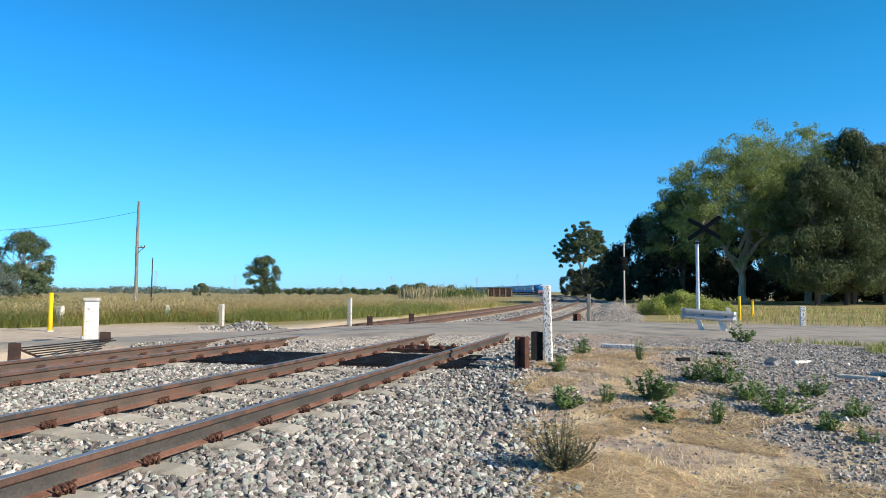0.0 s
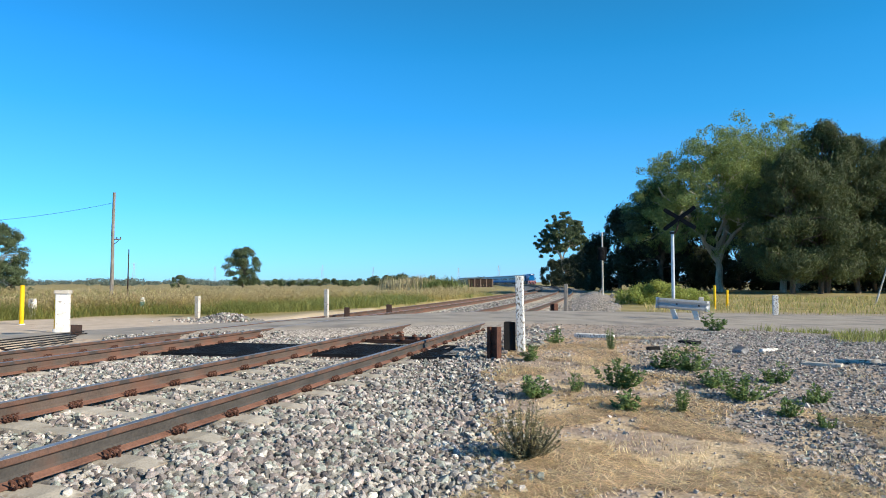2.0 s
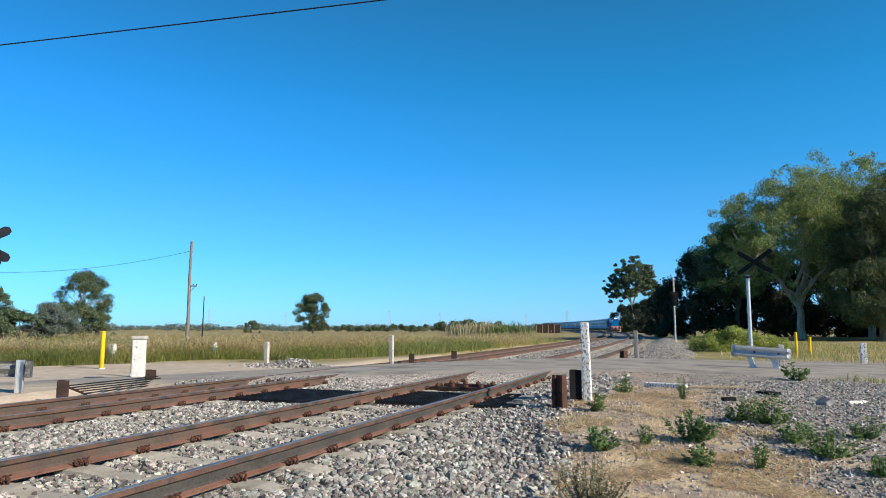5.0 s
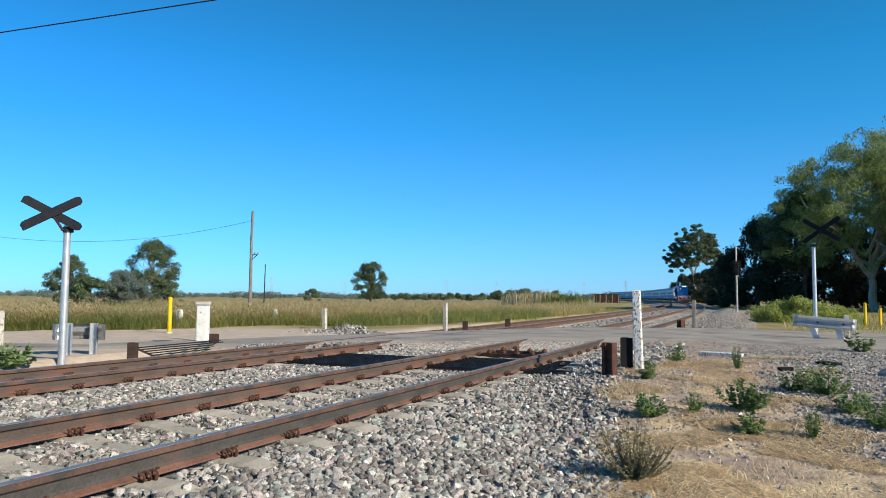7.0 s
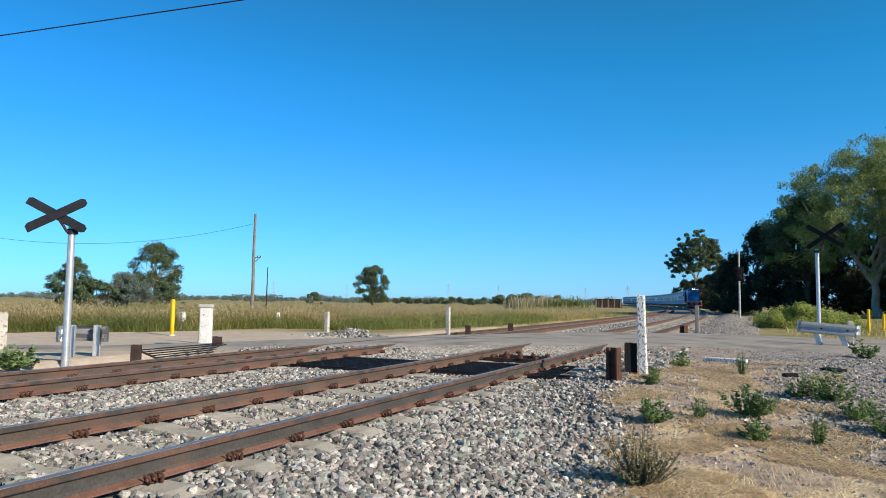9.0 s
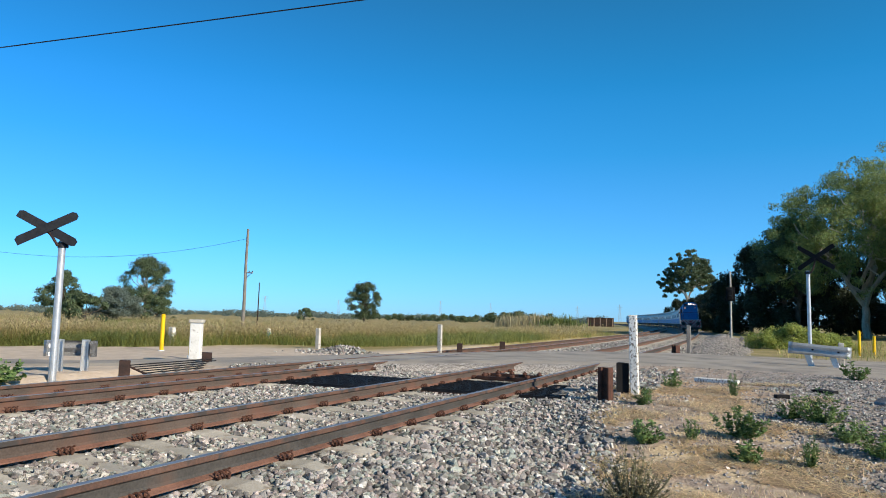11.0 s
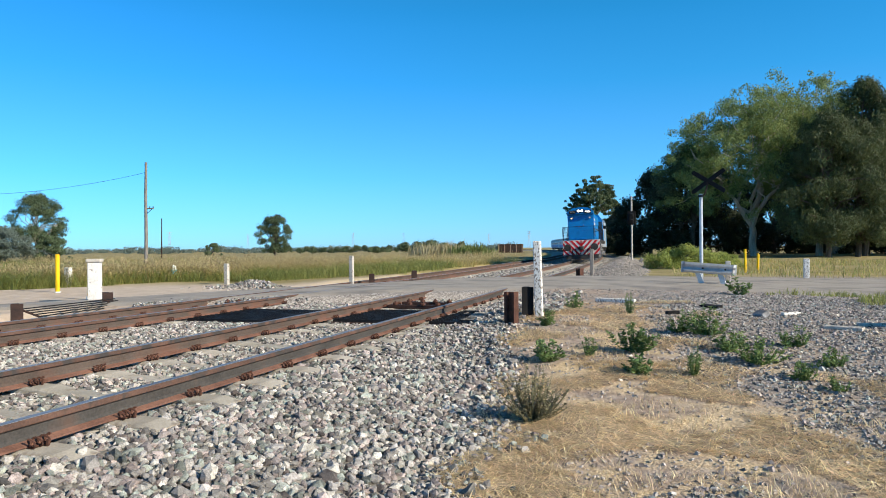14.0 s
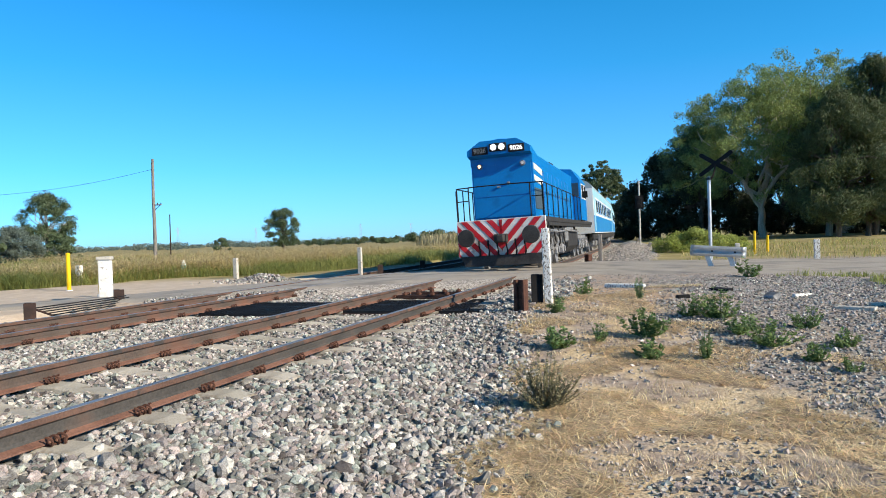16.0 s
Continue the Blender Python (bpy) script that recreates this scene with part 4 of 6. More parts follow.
# ---- trees and bushes ----
def leaf_cloud(centres, radii, n, size, squash=0.75, droop=0.0, seed=1, wide=0.45):
    """Many small folded leaves round the clump centres; returns vertices and quads."""
    g = np.random.default_rng(seed)
    centres, radii = np.asarray(centres, float), np.asarray(radii, float)
    w = radii ** 2
    pick = g.choice(len(centres), n, p=w / w.sum())
    d = g.normal(size=(n, 3))
    d /= np.linalg.norm(d, axis=1)[:, None]
    rad = radii[pick] * np.clip(g.normal(0.8, 0.22, n), 0.1, 1.35)
    c = centres[pick] + d * rad[:, None] * np.array([1, 1, squash])
    a = g.normal(size=(n, 3))
    a[:, 2] -= droop
    a -= 0.8 * np.sum(a * d, 1)[:, None] * d
    a /= np.linalg.norm(a, axis=1)[:, None]
    b = np.cross(a, d + g.normal(0, 1.0, (n, 3)))
    b /= np.linalg.norm(b, axis=1)[:, None]
    s = size * g.uniform(0.55, 1.3, n)[:, None]
    v = np.stack([c - a * s, c + b * s * wide + np.cross(a, b) * s * 0.15, c + a * s, c - b * s * wide + np.cross(a, b) * s * 0.15], 1).reshape(-1, 3)
    f = np.arange(4 * n).reshape(n, 4)
    return v, f


def limb(bm, a, b, r0, r1, seed, bend=0.12):
    g = random.Random(seed)
    a, b = Vector(a), Vector(b)
    L = (b - a).length
    pts = [a.lerp(b, t) + Vector((g.uniform(-1, 1), g.uniform(-1, 1), g.uniform(-0.4, 0.6))) * bend * L * math.sin(math.pi * t) for t in (0, 0.2, 0.4, 0.6, 0.8, 1.0)]
    tube(bm, pts, r0, 7, r1)


def make_tree(name, m, label, h, crown, clumps, leaves, size, leaf, bark, trunk_r, fork=0.3, seed=1, droop=0.0, squash=0.75, spread_k=1.0, low=0.25, group=""):
    """A tapered trunk with limbs reaching to clumps of leaves; crown is its half-width."""
    t = thing(name, m, label, "tree" if name != "bush" else "bush", group)
    g = random.Random(seed)
    cs, rs = [], []
    for i in range(clumps):
        while True:
            u, v, w = g.uniform(-1, 1), g.uniform(-1, 1), g.uniform(0, 1)
            k = math.sin(math.pi * min(1, 0.18 + 0.82 * w)) ** 0.6
            rr = (u * u + v * v) ** 0.5
            if rr < 1 and (rr > 0.25 * (1 - w)):
                break
        cs.append((u * crown * k * spread_k, v * crown * k * spread_k, h * (low + (0.97 - low) * w)))
        rs.append(crown * (g.uniform(0.14, 0.27) if leaf is M_cas else g.uniform(0.13, 0.28)))
    bm = bmesh.new()
    top = Vector((g.uniform(-0.05, 0.05) * h, g.uniform(-0.05, 0.05) * h, h * 0.55))
    limb(bm, (0, 0, -0.3), (top.x * fork, top.y * fork, h * fork), trunk_r, trunk_r * 0.75, seed, 0.03)
    limb(bm, (top.x * fork, top.y * fork, h * fork * 0.97), top, trunk_r * 0.75, trunk_r * 0.4, seed + 1, 0.06)
    part("trunk", bm, bark, t)
    for i, (c, r) in enumerate(zip(cs, rs)):
        if i % 2 == 0:
            bm = bmesh.new()
            w = min(0.95, max(0.0, (c[2] / h - fork) * 0.8))
            a = Vector((top.x * fork, top.y * fork, h * fork)).lerp(top, w) if c[2] > h * fork else Vector((0, 0, c[2] * 0.7))
            limb(bm, a, c, trunk_r * g.uniform(0.25, 0.5), 0.03, seed + 7 + i)
            part("limb", bm, bark, t)
    v, f = leaf_cloud(cs, rs, leaves, size, squash, droop, seed, 0.2 if leaf is M_cas else 0.42)
    big_mesh("crown", v, f, leaf, t)
    return t


def at_bearing(left, d, z=-0.4, turn=0.0):
    return pose(-d * math.sin(radians(left)), d * math.cos(radians(left)), z, 0, 0, turn)


def gum_tree(m, label, h, crown, leaves, size, leaf, bark, trunk_r, seed, boughs=30, fork=0.17, low=0.3, group="trees of the wood"):
    """A spreading gum: a short bole, some main limbs, boughs that end in separate tufts of leaf with sky between."""
    t = thing("eucalyptus", m, label, "tree", group)
    g = random.Random(seed)
    foot = Vector((g.uniform(-0.3, 0.3), g.uniform(-0.3, 0.3), h * fork))
    bm = bmesh.new()
    limb(bm, (0, 0, -0.3), foot, trunk_r, trunk_r * 0.8, seed, 0.03)
    part("trunk", bm, bark, t)
    mains = []
    for k in range(6):
        a = k * 2.4 + g.uniform(-0.3, 0.3)
        out = crown * (0.12 if k == 0 else g.uniform(0.3, 0.5))
        end = Vector((math.cos(a) * out, math.sin(a) * out, h * g.uniform(0.5, 0.68)))
        mains.append(end)
        bm = bmesh.new()
        limb(bm, foot, end, trunk_r * 0.55, trunk_r * 0.26, seed + 20 + k, 0.1)
        part("limb", bm, bark, t)
    cs, rs = [], []
    for j in range(boughs):
        a = j * 2.39996 + g.uniform(-0.25, 0.25)
        w = (j + 0.5) / boughs
        up = math.asin(min(1.0, 0.02 + 0.98 * w))
        k = g.uniform(0.8, 1.0)
        end = Vector((math.cos(a) * math.cos(up) * crown * k, math.sin(a) * math.cos(up) * crown * k, h * low + math.sin(up) * h * (1 - low) * k * 0.97))
        base = min(mains, key=lambda q: (q - end).length)
        bm = bmesh.new()
        limb(bm, foot.lerp(base, g.uniform(0.6, 1.0)), end, trunk_r * 0.22, 0.04, seed + 60 + j, 0.14)
        part("limb", bm, bark, t)
        for q in range(11):
            c = end.lerp(base, 0.35 * g.random()) + Vector((g.gauss(0, 1), g.gauss(0, 1), g.gauss(0, 0.75))) * crown * 0.15
            if c.z < h * low * 0.8:
                c.z = h * low * 0.8 + g.random()
            cs.append(tuple(c))
            rs.append(crown * g.uniform(0.05, 0.115))
    v, f = leaf_cloud(cs, rs, leaves, size, 0.75, 0.9, seed, 0.36)
    big_mesh("crown", v, f, leaf, t)
    return t


# big eucalyptus and the dark wood on the far side of the road
gum_tree(at_bearing(-6.3, 96), "tall spreading eucalyptus with pale limbs and open crown", 22.4, 11.0, 105000, 0.15, M_euc, M_bark, 0.5, 3, 66, low=0.25)
gum_tree(at_bearing(-10.6, 101, turn=120), "tall eucalyptus with olive crown and pale limbs", 23.4, 8.6, 70000, 0.15, M_euc, M_bark, 0.45, 11, 50, low=0.3)
make_tree("eucalyptus", at_bearing(-1.9, 98, turn=40), "leafy eucalyptus at the end of the dark wood", 15.0, 5.4, 56, 24000, 0.15, M_mid, M_darkbark, 0.4, 0.25, 21, low=0.4, group="trees of the wood")
c1 = make_tree("casuarina", at_bearing(-11.2, 86), "dense dark drooping casuarina at the wood's edge", 15.6, 5.1, 130, 34000, 0.24, M_cas, M_darkbark, 0.32, 0.5, 31, droop=1.0, squash=1.0, low=0.14, group="trees of the wood")
c2 = make_tree("casuarina", at_bearing(-13.4, 94), "tall dark casuarina with ragged top", 20.5, 4.9, 140, 34000, 0.24, M_cas, M_darkbark, 0.35, 0.5, 41, droop=1.0, squash=1.0, low=0.12, group="trees of the wood")
for b, d, k, turn, base in ((-13.0, 89, 0.95, 70, c1), (-15.4, 96, 0.92, 150, c2), (-17.6, 98, 0.9, 210, c2), (-19.8, 101, 0.98, 10, c1), (-21.6, 106, 0.88, 100, c2), (-23.8, 108, 0.86, 60, c2), (-26.2, 110, 0.88, 300, c2), (-29, 114, 0.8, 20, c1), (-16.4, 115, 0.92, 260, c1), (-20.8, 119, 0.9, 33, c1), (-13.6, 119, 0.9, 130, c2), (-24.9, 124, 0.9, 210, c1), (-32, 118, 0.9, 250, c2)):
    t = copy_thing(base, at_bearing(b, d, turn=turn))
    t.scale = (k * 1.05, k * 1.05, k)
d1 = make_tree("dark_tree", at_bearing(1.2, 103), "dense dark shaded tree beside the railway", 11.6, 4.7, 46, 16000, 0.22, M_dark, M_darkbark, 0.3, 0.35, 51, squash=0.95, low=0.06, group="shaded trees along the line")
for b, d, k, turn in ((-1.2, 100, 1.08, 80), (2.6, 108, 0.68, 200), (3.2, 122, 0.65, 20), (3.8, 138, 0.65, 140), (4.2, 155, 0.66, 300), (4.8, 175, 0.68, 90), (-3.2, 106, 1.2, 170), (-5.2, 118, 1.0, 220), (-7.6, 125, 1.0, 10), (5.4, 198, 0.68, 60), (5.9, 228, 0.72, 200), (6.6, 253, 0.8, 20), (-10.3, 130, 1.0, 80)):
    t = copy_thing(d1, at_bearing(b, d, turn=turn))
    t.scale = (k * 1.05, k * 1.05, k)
for k in range(11):                            # dense undergrowth deep in the wood, its shade in the near-black leaves
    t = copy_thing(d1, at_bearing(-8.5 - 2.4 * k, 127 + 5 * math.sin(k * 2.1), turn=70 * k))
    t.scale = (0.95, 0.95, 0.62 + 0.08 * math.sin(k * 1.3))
gum_tree(at_bearing(5.7, 215), "tall open eucalyptus rising behind the dark trees", 23.5, 7.6, 34000, 0.3, M_mid, M_bark, 0.45, 61, 34, 0.3, 0.42)

# trees and shrubs in the meadow
make_tree("field_tree", at_bearing(31.43, 173), "lone leafy tree standing in the meadow", 10.0, 4.3, 75, 15000, 0.19, M_mid, M_darkbark, 0.3, 0.25, 71, low=0.14)
make_tree("field_tree", at_bearing(53.6, 88), "round dark leafy tree at the meadow's edge", 5.7, 2.35, 80, 18000, 0.11, M_mid, M_darkbark, 0.2, 0.25, 81, low=0.12, group="trees left of the meadow")
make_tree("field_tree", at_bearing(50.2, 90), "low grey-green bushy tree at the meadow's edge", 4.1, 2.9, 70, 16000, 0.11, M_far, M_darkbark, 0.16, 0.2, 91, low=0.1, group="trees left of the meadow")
make_tree("eucalyptus", at_bearing(48.0, 97), "tall open eucalyptus at the meadow's edge", 8.4, 3.2, 75, 17000, 0.12, M_mid, M_bark, 0.22, 0.3, 101, low=0.3, group="trees left of the meadow")
b1 = make_tree("bush", at_bearing(47.2, 92), "low dark green bush by the eucalyptus", 2.9, 2.6, 18, 4000, 0.17, M_mid, M_darkbark, 0.08, 0.2, 111, low=0.1)
for b, d, k in ((36.2, 150, 0.9), (60.5, 80, 1.0), (63, 75, 1.2), (52.0, 60, 0.85)):
    t = copy_thing(b1, at_bearing(b, d, turn=b * 40))
    t.scale = (k, k, k)
s1 = make_tree("bush", at_bearing(-1.4, 44), "rounded bright green shrub beside the road", 1.35, 2.1, 40, 17000, 0.06, M_shrub, M_darkbark, 0.06, 0.15, 121, low=0.1, group="roadside shrubs")
for b, d, k in ((-2.9, 45, 0.85), (-4.3, 46, 0.7)):
    t = copy_thing(s1, at_bearing(b, d, turn=b * 70))
    t.scale = (k, k, k)


def distant_woods():
    """Low woods along the horizon."""
    g = random.Random(5)
    cs, rs = [], []
    for b in np.arange(12.5, 72, 0.22):
        d = 430 + 120 * math.sin(b * 0.9) + g.uniform(-30, 30)
        h = 0.9 + 2.2 * max(0, noise.noise((b * 0.35, 2, 0)) + 0.25)
        for k in range(3):
            cs.append((-d * math.sin(radians(b)) + g.uniform(-6, 6), d * math.cos(radians(b)) + g.uniform(-6, 6), h * g.uniform(0.2, 0.9)))
            rs.append(h * 0.5 + 1.2)
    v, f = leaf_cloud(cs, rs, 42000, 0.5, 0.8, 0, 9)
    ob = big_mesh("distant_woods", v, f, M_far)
    tagged(ob, "low distant woods along the flat horizon", "woods", kind="stuff")
    cs, rs = [], []
    for b in np.arange(16.5, 33, 0.5):
        d = 215 + g.uniform(-25, 25)
        h = g.uniform(1.8, 3.2) if b < 22 else g.uniform(1.0, 2.2)
        for k in range(3):
            cs.append((-d * math.sin(radians(b)) + g.uniform(-3, 3), d * math.cos(radians(b)) + g.uniform(-3, 3), h * g.uniform(0.2, 0.8)))
            rs.append(h * 0.45)
    v, f = leaf_cloud(cs, rs, 22000, 0.28, 0.85, 0, 19)
    ob = big_mesh("scrub", v, f, M_mid)
    tagged(ob, "dark green scrub behind the tall meadow grass", "scrub", kind="stuff")


distant_woods()


def pylon(left, d, h):
    """A far lattice mast of the power line."""
    p = thing("pylon", at_bearing(left, d, -0.5, left), "faint grey lattice pylon on the far horizon", "pylon", "pylons on the horizon")
    for i, j in ((-1, -1), (1, -1), (1, 1), (-1, 1)):
        bm = bmesh.new()
        rod(bm, (i * h * 0.09, j * h * 0.09, 0), (i * h * 0.012, j * h * 0.012, h), 0.16, seg=5)
        for k in range(6):
            z0, z1 = h * k / 6, h * (k + 1) / 6
            w0, w1 = h * (0.09 - 0.078 * k / 6), h * (0.09 - 0.078 * (k + 1) / 6)
            rod(bm, (i * w0, j * w0, z0), (-i * w1, j * w1, z1), 0.09, seg=4)
        part("leg", bm, M_pylon, p)
    for z in (0.72, 0.85, 0.97):
        bm = bmesh.new()
        rod(bm, (-h * 0.13, 0, h * z), (h * 0.13, 0, h * z), 0.14, seg=5)
        part("crossarm", bm, M_pylon, p)


for left, d, h in ((39.4, 900, 24), (33.6, 1100, 25), (25.3, 1000, 25), (21.2, 1300, 30), (14.2, 1150, 25), (10.9, 950, 24)):
    pylon(left, d, h)

# ---- the train ----
def text_mesh(body, size, m, parent, material, name="number"):
    cu = bpy.data.curves.new(name, "FONT")
    cu.body, cu.size, cu.align_x, cu.align_y, cu.extrude = body, size, "CENTER", "CENTER", 0.004
    tmp = bpy.data.objects.new(name, cu)
    scene.collection.objects.link(tmp)
    me = bpy.data.meshes.new_from_object(tmp.evaluated_get(bpy.context.evaluated_depsgraph_get()))
    bpy.data.objects.remove(tmp)
    me.materials.clear()
    me.materials.append(material)
    ob = new(name, me)
    ob.parent = parent
    ob.matrix_basis = m
    return ob


def wheelset(parent, y, r, w=0.84):
    for s in (-1, 1):
        bm = bmesh.new()
        rod(bm, (s * (w - 0.02), y, r), (s * (w + 0.11), y, r), r, seg=28)
        rod(bm, (s * (w - 0.05), y, r), (s * (w - 0.02), y, r), r + 0.03, seg=28)
        rod(bm, (s * (w + 0.11), y, r), (s * (w + 0.125), y, r), r * 0.3, seg=14)
        part("wheel", bm, M_greymech, parent)


def bogie(parent, y, axles, pitch, r, side=1.08):
    b = new("bogie")
    b.parent = parent
    b.location = (0, y, 0)
    b["label"] = "sooty steel bogie"
    for k in range(axles):
        wheelset(b, (k - (axles - 1) / 2) * pitch, r)
    L = (axles - 1) * pitch + 0.9
    for s in (-1, 1):
        bm = bmesh.new()
        prism(bm, [(-L / 2, 0.62), (-L / 2, 0.82), (-L / 2 + 0.3, 0.95), (L / 2 - 0.3, 0.95), (L / 2, 0.82), (L / 2, 0.62), (L / 2 - 0.35, 0.5), (-L / 2 + 0.35, 0.5)], s * side - 0.06, s * side + 0.06, "x")
        part("side_frame", bm, M_greymech, b)
        for k in range(axles):
            yy = (k - (axles - 1) / 2) * pitch
            bm = bmesh.new()
            box(bm, s * (side + 0.07), yy, r, 0.18, 0.34, 0.34, 0.04)
            rod(bm, (s * (side + 0.15), yy, r), (s * (side + 0.2), yy, r), 0.12, seg=12)
            part("axle_box", bm, M_greymech, b)
            for q in (-0.32, 0.32):
                bm = bmesh.new()
                tube(bm, [(s * (side + 0.06) + 0.07 * math.cos(a), yy + q + 0.07 * math.sin(a), 0.5 + 0.3 * a / 25) for a in np.arange(0, 25, 0.8)], 0.02, 5)
                part("spring", bm, M_greymech, b)
    return b


def build_loco():
    """Front of the long hood at y = 0, body running back along +y; z = 0 at the rail head."""
    T = thing("locomotive", pose(0, 0, 0), "bright blue diesel locomotive with red and white striped front", "locomotive")
    # hood: chamfered roof
    bm = bmesh.new()
    W, H0, H1 = 0.97, 1.62, 4.1
    prism(bm, [(-W, H0), (W, H0), (W, H1 - 0.5), (W - 0.34, H1 - 0.26), (0, H1 - 0.22), (-W + 0.34, H1 - 0.26), (-W, H1 - 0.5)], 0.75, 11.2)
    bmesh.ops.bevel(bm, geom=[e for e in bm.edges if all(abs(v.co.y - 0.75) < 1e-4 for v in e.verts)], offset=0.05, segments=2, affect="EDGES")
    hood = part("hood", bm, M_blue, T, "blue painted hood")
    # raised housing at the front end, sloping down to the hood behind
    bm = bmesh.new()
    prism(bm, [(-W - 0.006, 3.3), (W + 0.006, 3.3), (W + 0.006, H1 - 0.32), (W - 0.4, H1 - 0.05), (0, H1), (-W + 0.4, H1 - 0.05), (-W - 0.006, H1 - 0.32)], 0.744, 2.7)
    for v in bm.verts:
        if v.co.y > 2 and v.co.z > H1 - 0.4:
            v.co.z -= 0.3
            v.co.x *= 0.985
    part("nose_housing", bm, M_blue, T)
    # number-board overhang across the top of the nose
    bm = bmesh.new()
    prism(bm, [(-W - 0.02, H1 - 0.58), (W + 0.02, H1 - 0.58), (W + 0.02, H1 - 0.34), (W - 0.4, H1 - 0.07), (-W + 0.4, H1 - 0.07), (-W - 0.02, H1 - 0.34)], 0.42, 0.76)
    for v in bm.verts:
        if v.co.y < 0.5 and v.co.z < H1 - 0.5:
            v.co.z += 0.07
    brow = part("brow", bm, M_blue, T, "overhanging lamp and number housing")
    bm = bmesh.new()
    box(bm, 0, 0.4, H1 - 0.3, 0.54, 0.05, 0.25, 0.02)
    part("lamp_panel", bm, M_black, T)
    for s in (-1, 1):
        bm = bmesh.new()
        rod(bm, (s * 0.13, 0.38, H1 - 0.3), (s * 0.13, 0.34, H1 - 0.3), 0.078, 0.078, seg=20)
        part("headlight", bm, M_lamp, T, "lit round headlight")
        bm = bmesh.new()
        tube(bm, [(s * 0.13 + 0.095 * math.cos(a), 0.345, H1 - 0.3 + 0.095 * math.sin(a)) for a in np.linspace(0, 2 * math.pi, 20)], 0.014, 5)
        part("headlight_rim", bm, M_galv, T)
        bm = bmesh.new()
        box(bm, s * 0.57, 0.41, H1 - 0.37, 0.5, 0.04, 0.24, 0.012)
        board = part("number_board", bm, M_black, T, "black number board with lit figures" if s > 0 else "dark number board")
        text_mesh("9026", 0.2, pose(s * 0.57, 0.384, H1 - 0.375, 90, 0, 0), T, M_board if s > 0 else M_greymech)
        bm = bmesh.new()
        rod(bm, (s * 0.68, 0.75, 3.28), (s * 0.68, 0.66, 3.28), 0.085, 0.075, seg=16)
        part("marker_light", bm, M_greymech, T)
        bm = bmesh.new()
        rod(bm, (s * 0.68, 0.66, 3.28), (s * 0.68, 0.652, 3.28), 0.05, seg=12)
        part("marker_lens", bm, M_lampdim if s < 0 else M_stripew, T)
    # front door outline, vents and small fittings on the nose
    bm = bmesh.new()
    for a, b in (((-0.82, 2.32), (0.82, 2.32)),):
        box(bm, (a[0] + b[0]) / 2, 0.745, (a[1] + b[1]) / 2, abs(b[0] - a[0]) + 0.012, 0.012, abs(b[1] - a[1]) + 0.012)
    part("nose_seam", bm, mat("shadow_blue", (0.0, 0.07, 0.28), (0.0, 0.09, 0.34), 2, 20, 0.5, bump=0), T)
    for xx, zz in ((-0.12, 2.6), (0.2, 2.72)):
        bm = bmesh.new()
        box(bm, xx, 0.72, zz, 0.1, 0.06, 0.04, 0.01)
        part("catch", bm, M_greymech, T)
    # white flash and panels down the hood's sides
    for s in (-1, 1):
        for z0, z1 in ((2.98, 3.2), (2.62, 2.84)):
            bm = bmesh.new()
            prism(bm, [(0.95, z0 + 0.12), (2.6, z0), (2.6, z1), (0.95, z1 + 0.08)], s * (W + 0.003), s * (W + 0.012), "x")
            part("side_flash", bm, M_stripew, T, "white painted flash")
        bm = bmesh.new()
        box(bm, s * (W + 0.006), 1.75, 2.18, 0.02, 1.7, 0.66, 0.004)
        part("grille", bm, M_slate, T, "dark slate side grille")
        for k in range(8):
            bm = bmesh.new()
            box(bm, s * (W + 0.01), 3.2 + k * 0.95, 2.45, 0.03, 0.84, 1.45, 0.012)
            dr = part("hood_door", bm, M_blue, T)
            bm = bmesh.new()
            box(bm, s * (W + 0.04), 3.5 + k * 0.95, 2.45, 0.03, 0.03, 0.14, 0.006)
            part("handle", bm, M_greymech, dr)
    # roof gear
    for y0, L, h in ((3.0, 1.3, 0.12), (5.0, 2.2, 0.1), (8.6, 0.9, 0.2)):
        bm = bmesh.new()
        box(bm, 0, y0 + L / 2, H1 - 0.22 + h / 2 - 0.01, 0.9, L, h, 0.03)
        part("roof_hatch", bm, M_blue if h < 0.2 else M_frame, T)
    # cab
    bm = bmesh.new()
    CW = 1.33
    prism(bm, [(-CW, 1.62), (CW, 1.62), (CW, 3.4), (CW - 0.35, 3.93), (0, 4.03), (-CW + 0.35, 3.93), (-CW, 3.4)], 11.2, 13.9)
    part("cab", bm, M_blue, T, "blue driver's cab")
    for s in (-1, 1):
        for y0 in (11.75, 12.85):
            bm = bmesh.new()
            box(bm, s * (CW + 0.004), y0 + 0.4, 2.95, 0.025, 0.8, 0.7, 0.01)
            w = part("side_window", bm, M_stripew, T)
            bm = bmesh.new()
            box(bm, s * (CW + 0.02), y0 + 0.4, 2.95, 0.012, 0.68, 0.58)
            part("pane", bm, M_glass, w)
        bm = bmesh.new()
        box(bm, s * 1.12, 11.19, 3.0, 0.3, 0.02, 0.6, 0.01)
        part("front_window", bm, M_glass, T)
        bm = bmesh.new()
        box(bm, s * (CW + 0.14), 12.1, 2.8, 0.22, 0.03, 0.3, 0.01)
        part("mirror", bm, M_black, T)
    bm = bmesh.new()
    prism(bm, [(-0.95, 1.62), (0.95, 1.62), (0.95, 2.5), (0.7, 2.75), (-0.7, 2.75), (-0.95, 2.5)], 13.9, 15.4)
    part("short_hood", bm, M_blue, T)
    # frame and walkway
    bm = bmesh.new()
    box(bm, 0, 8.05, 1.5, 2.72, 15.7, 0.16, 0.02)
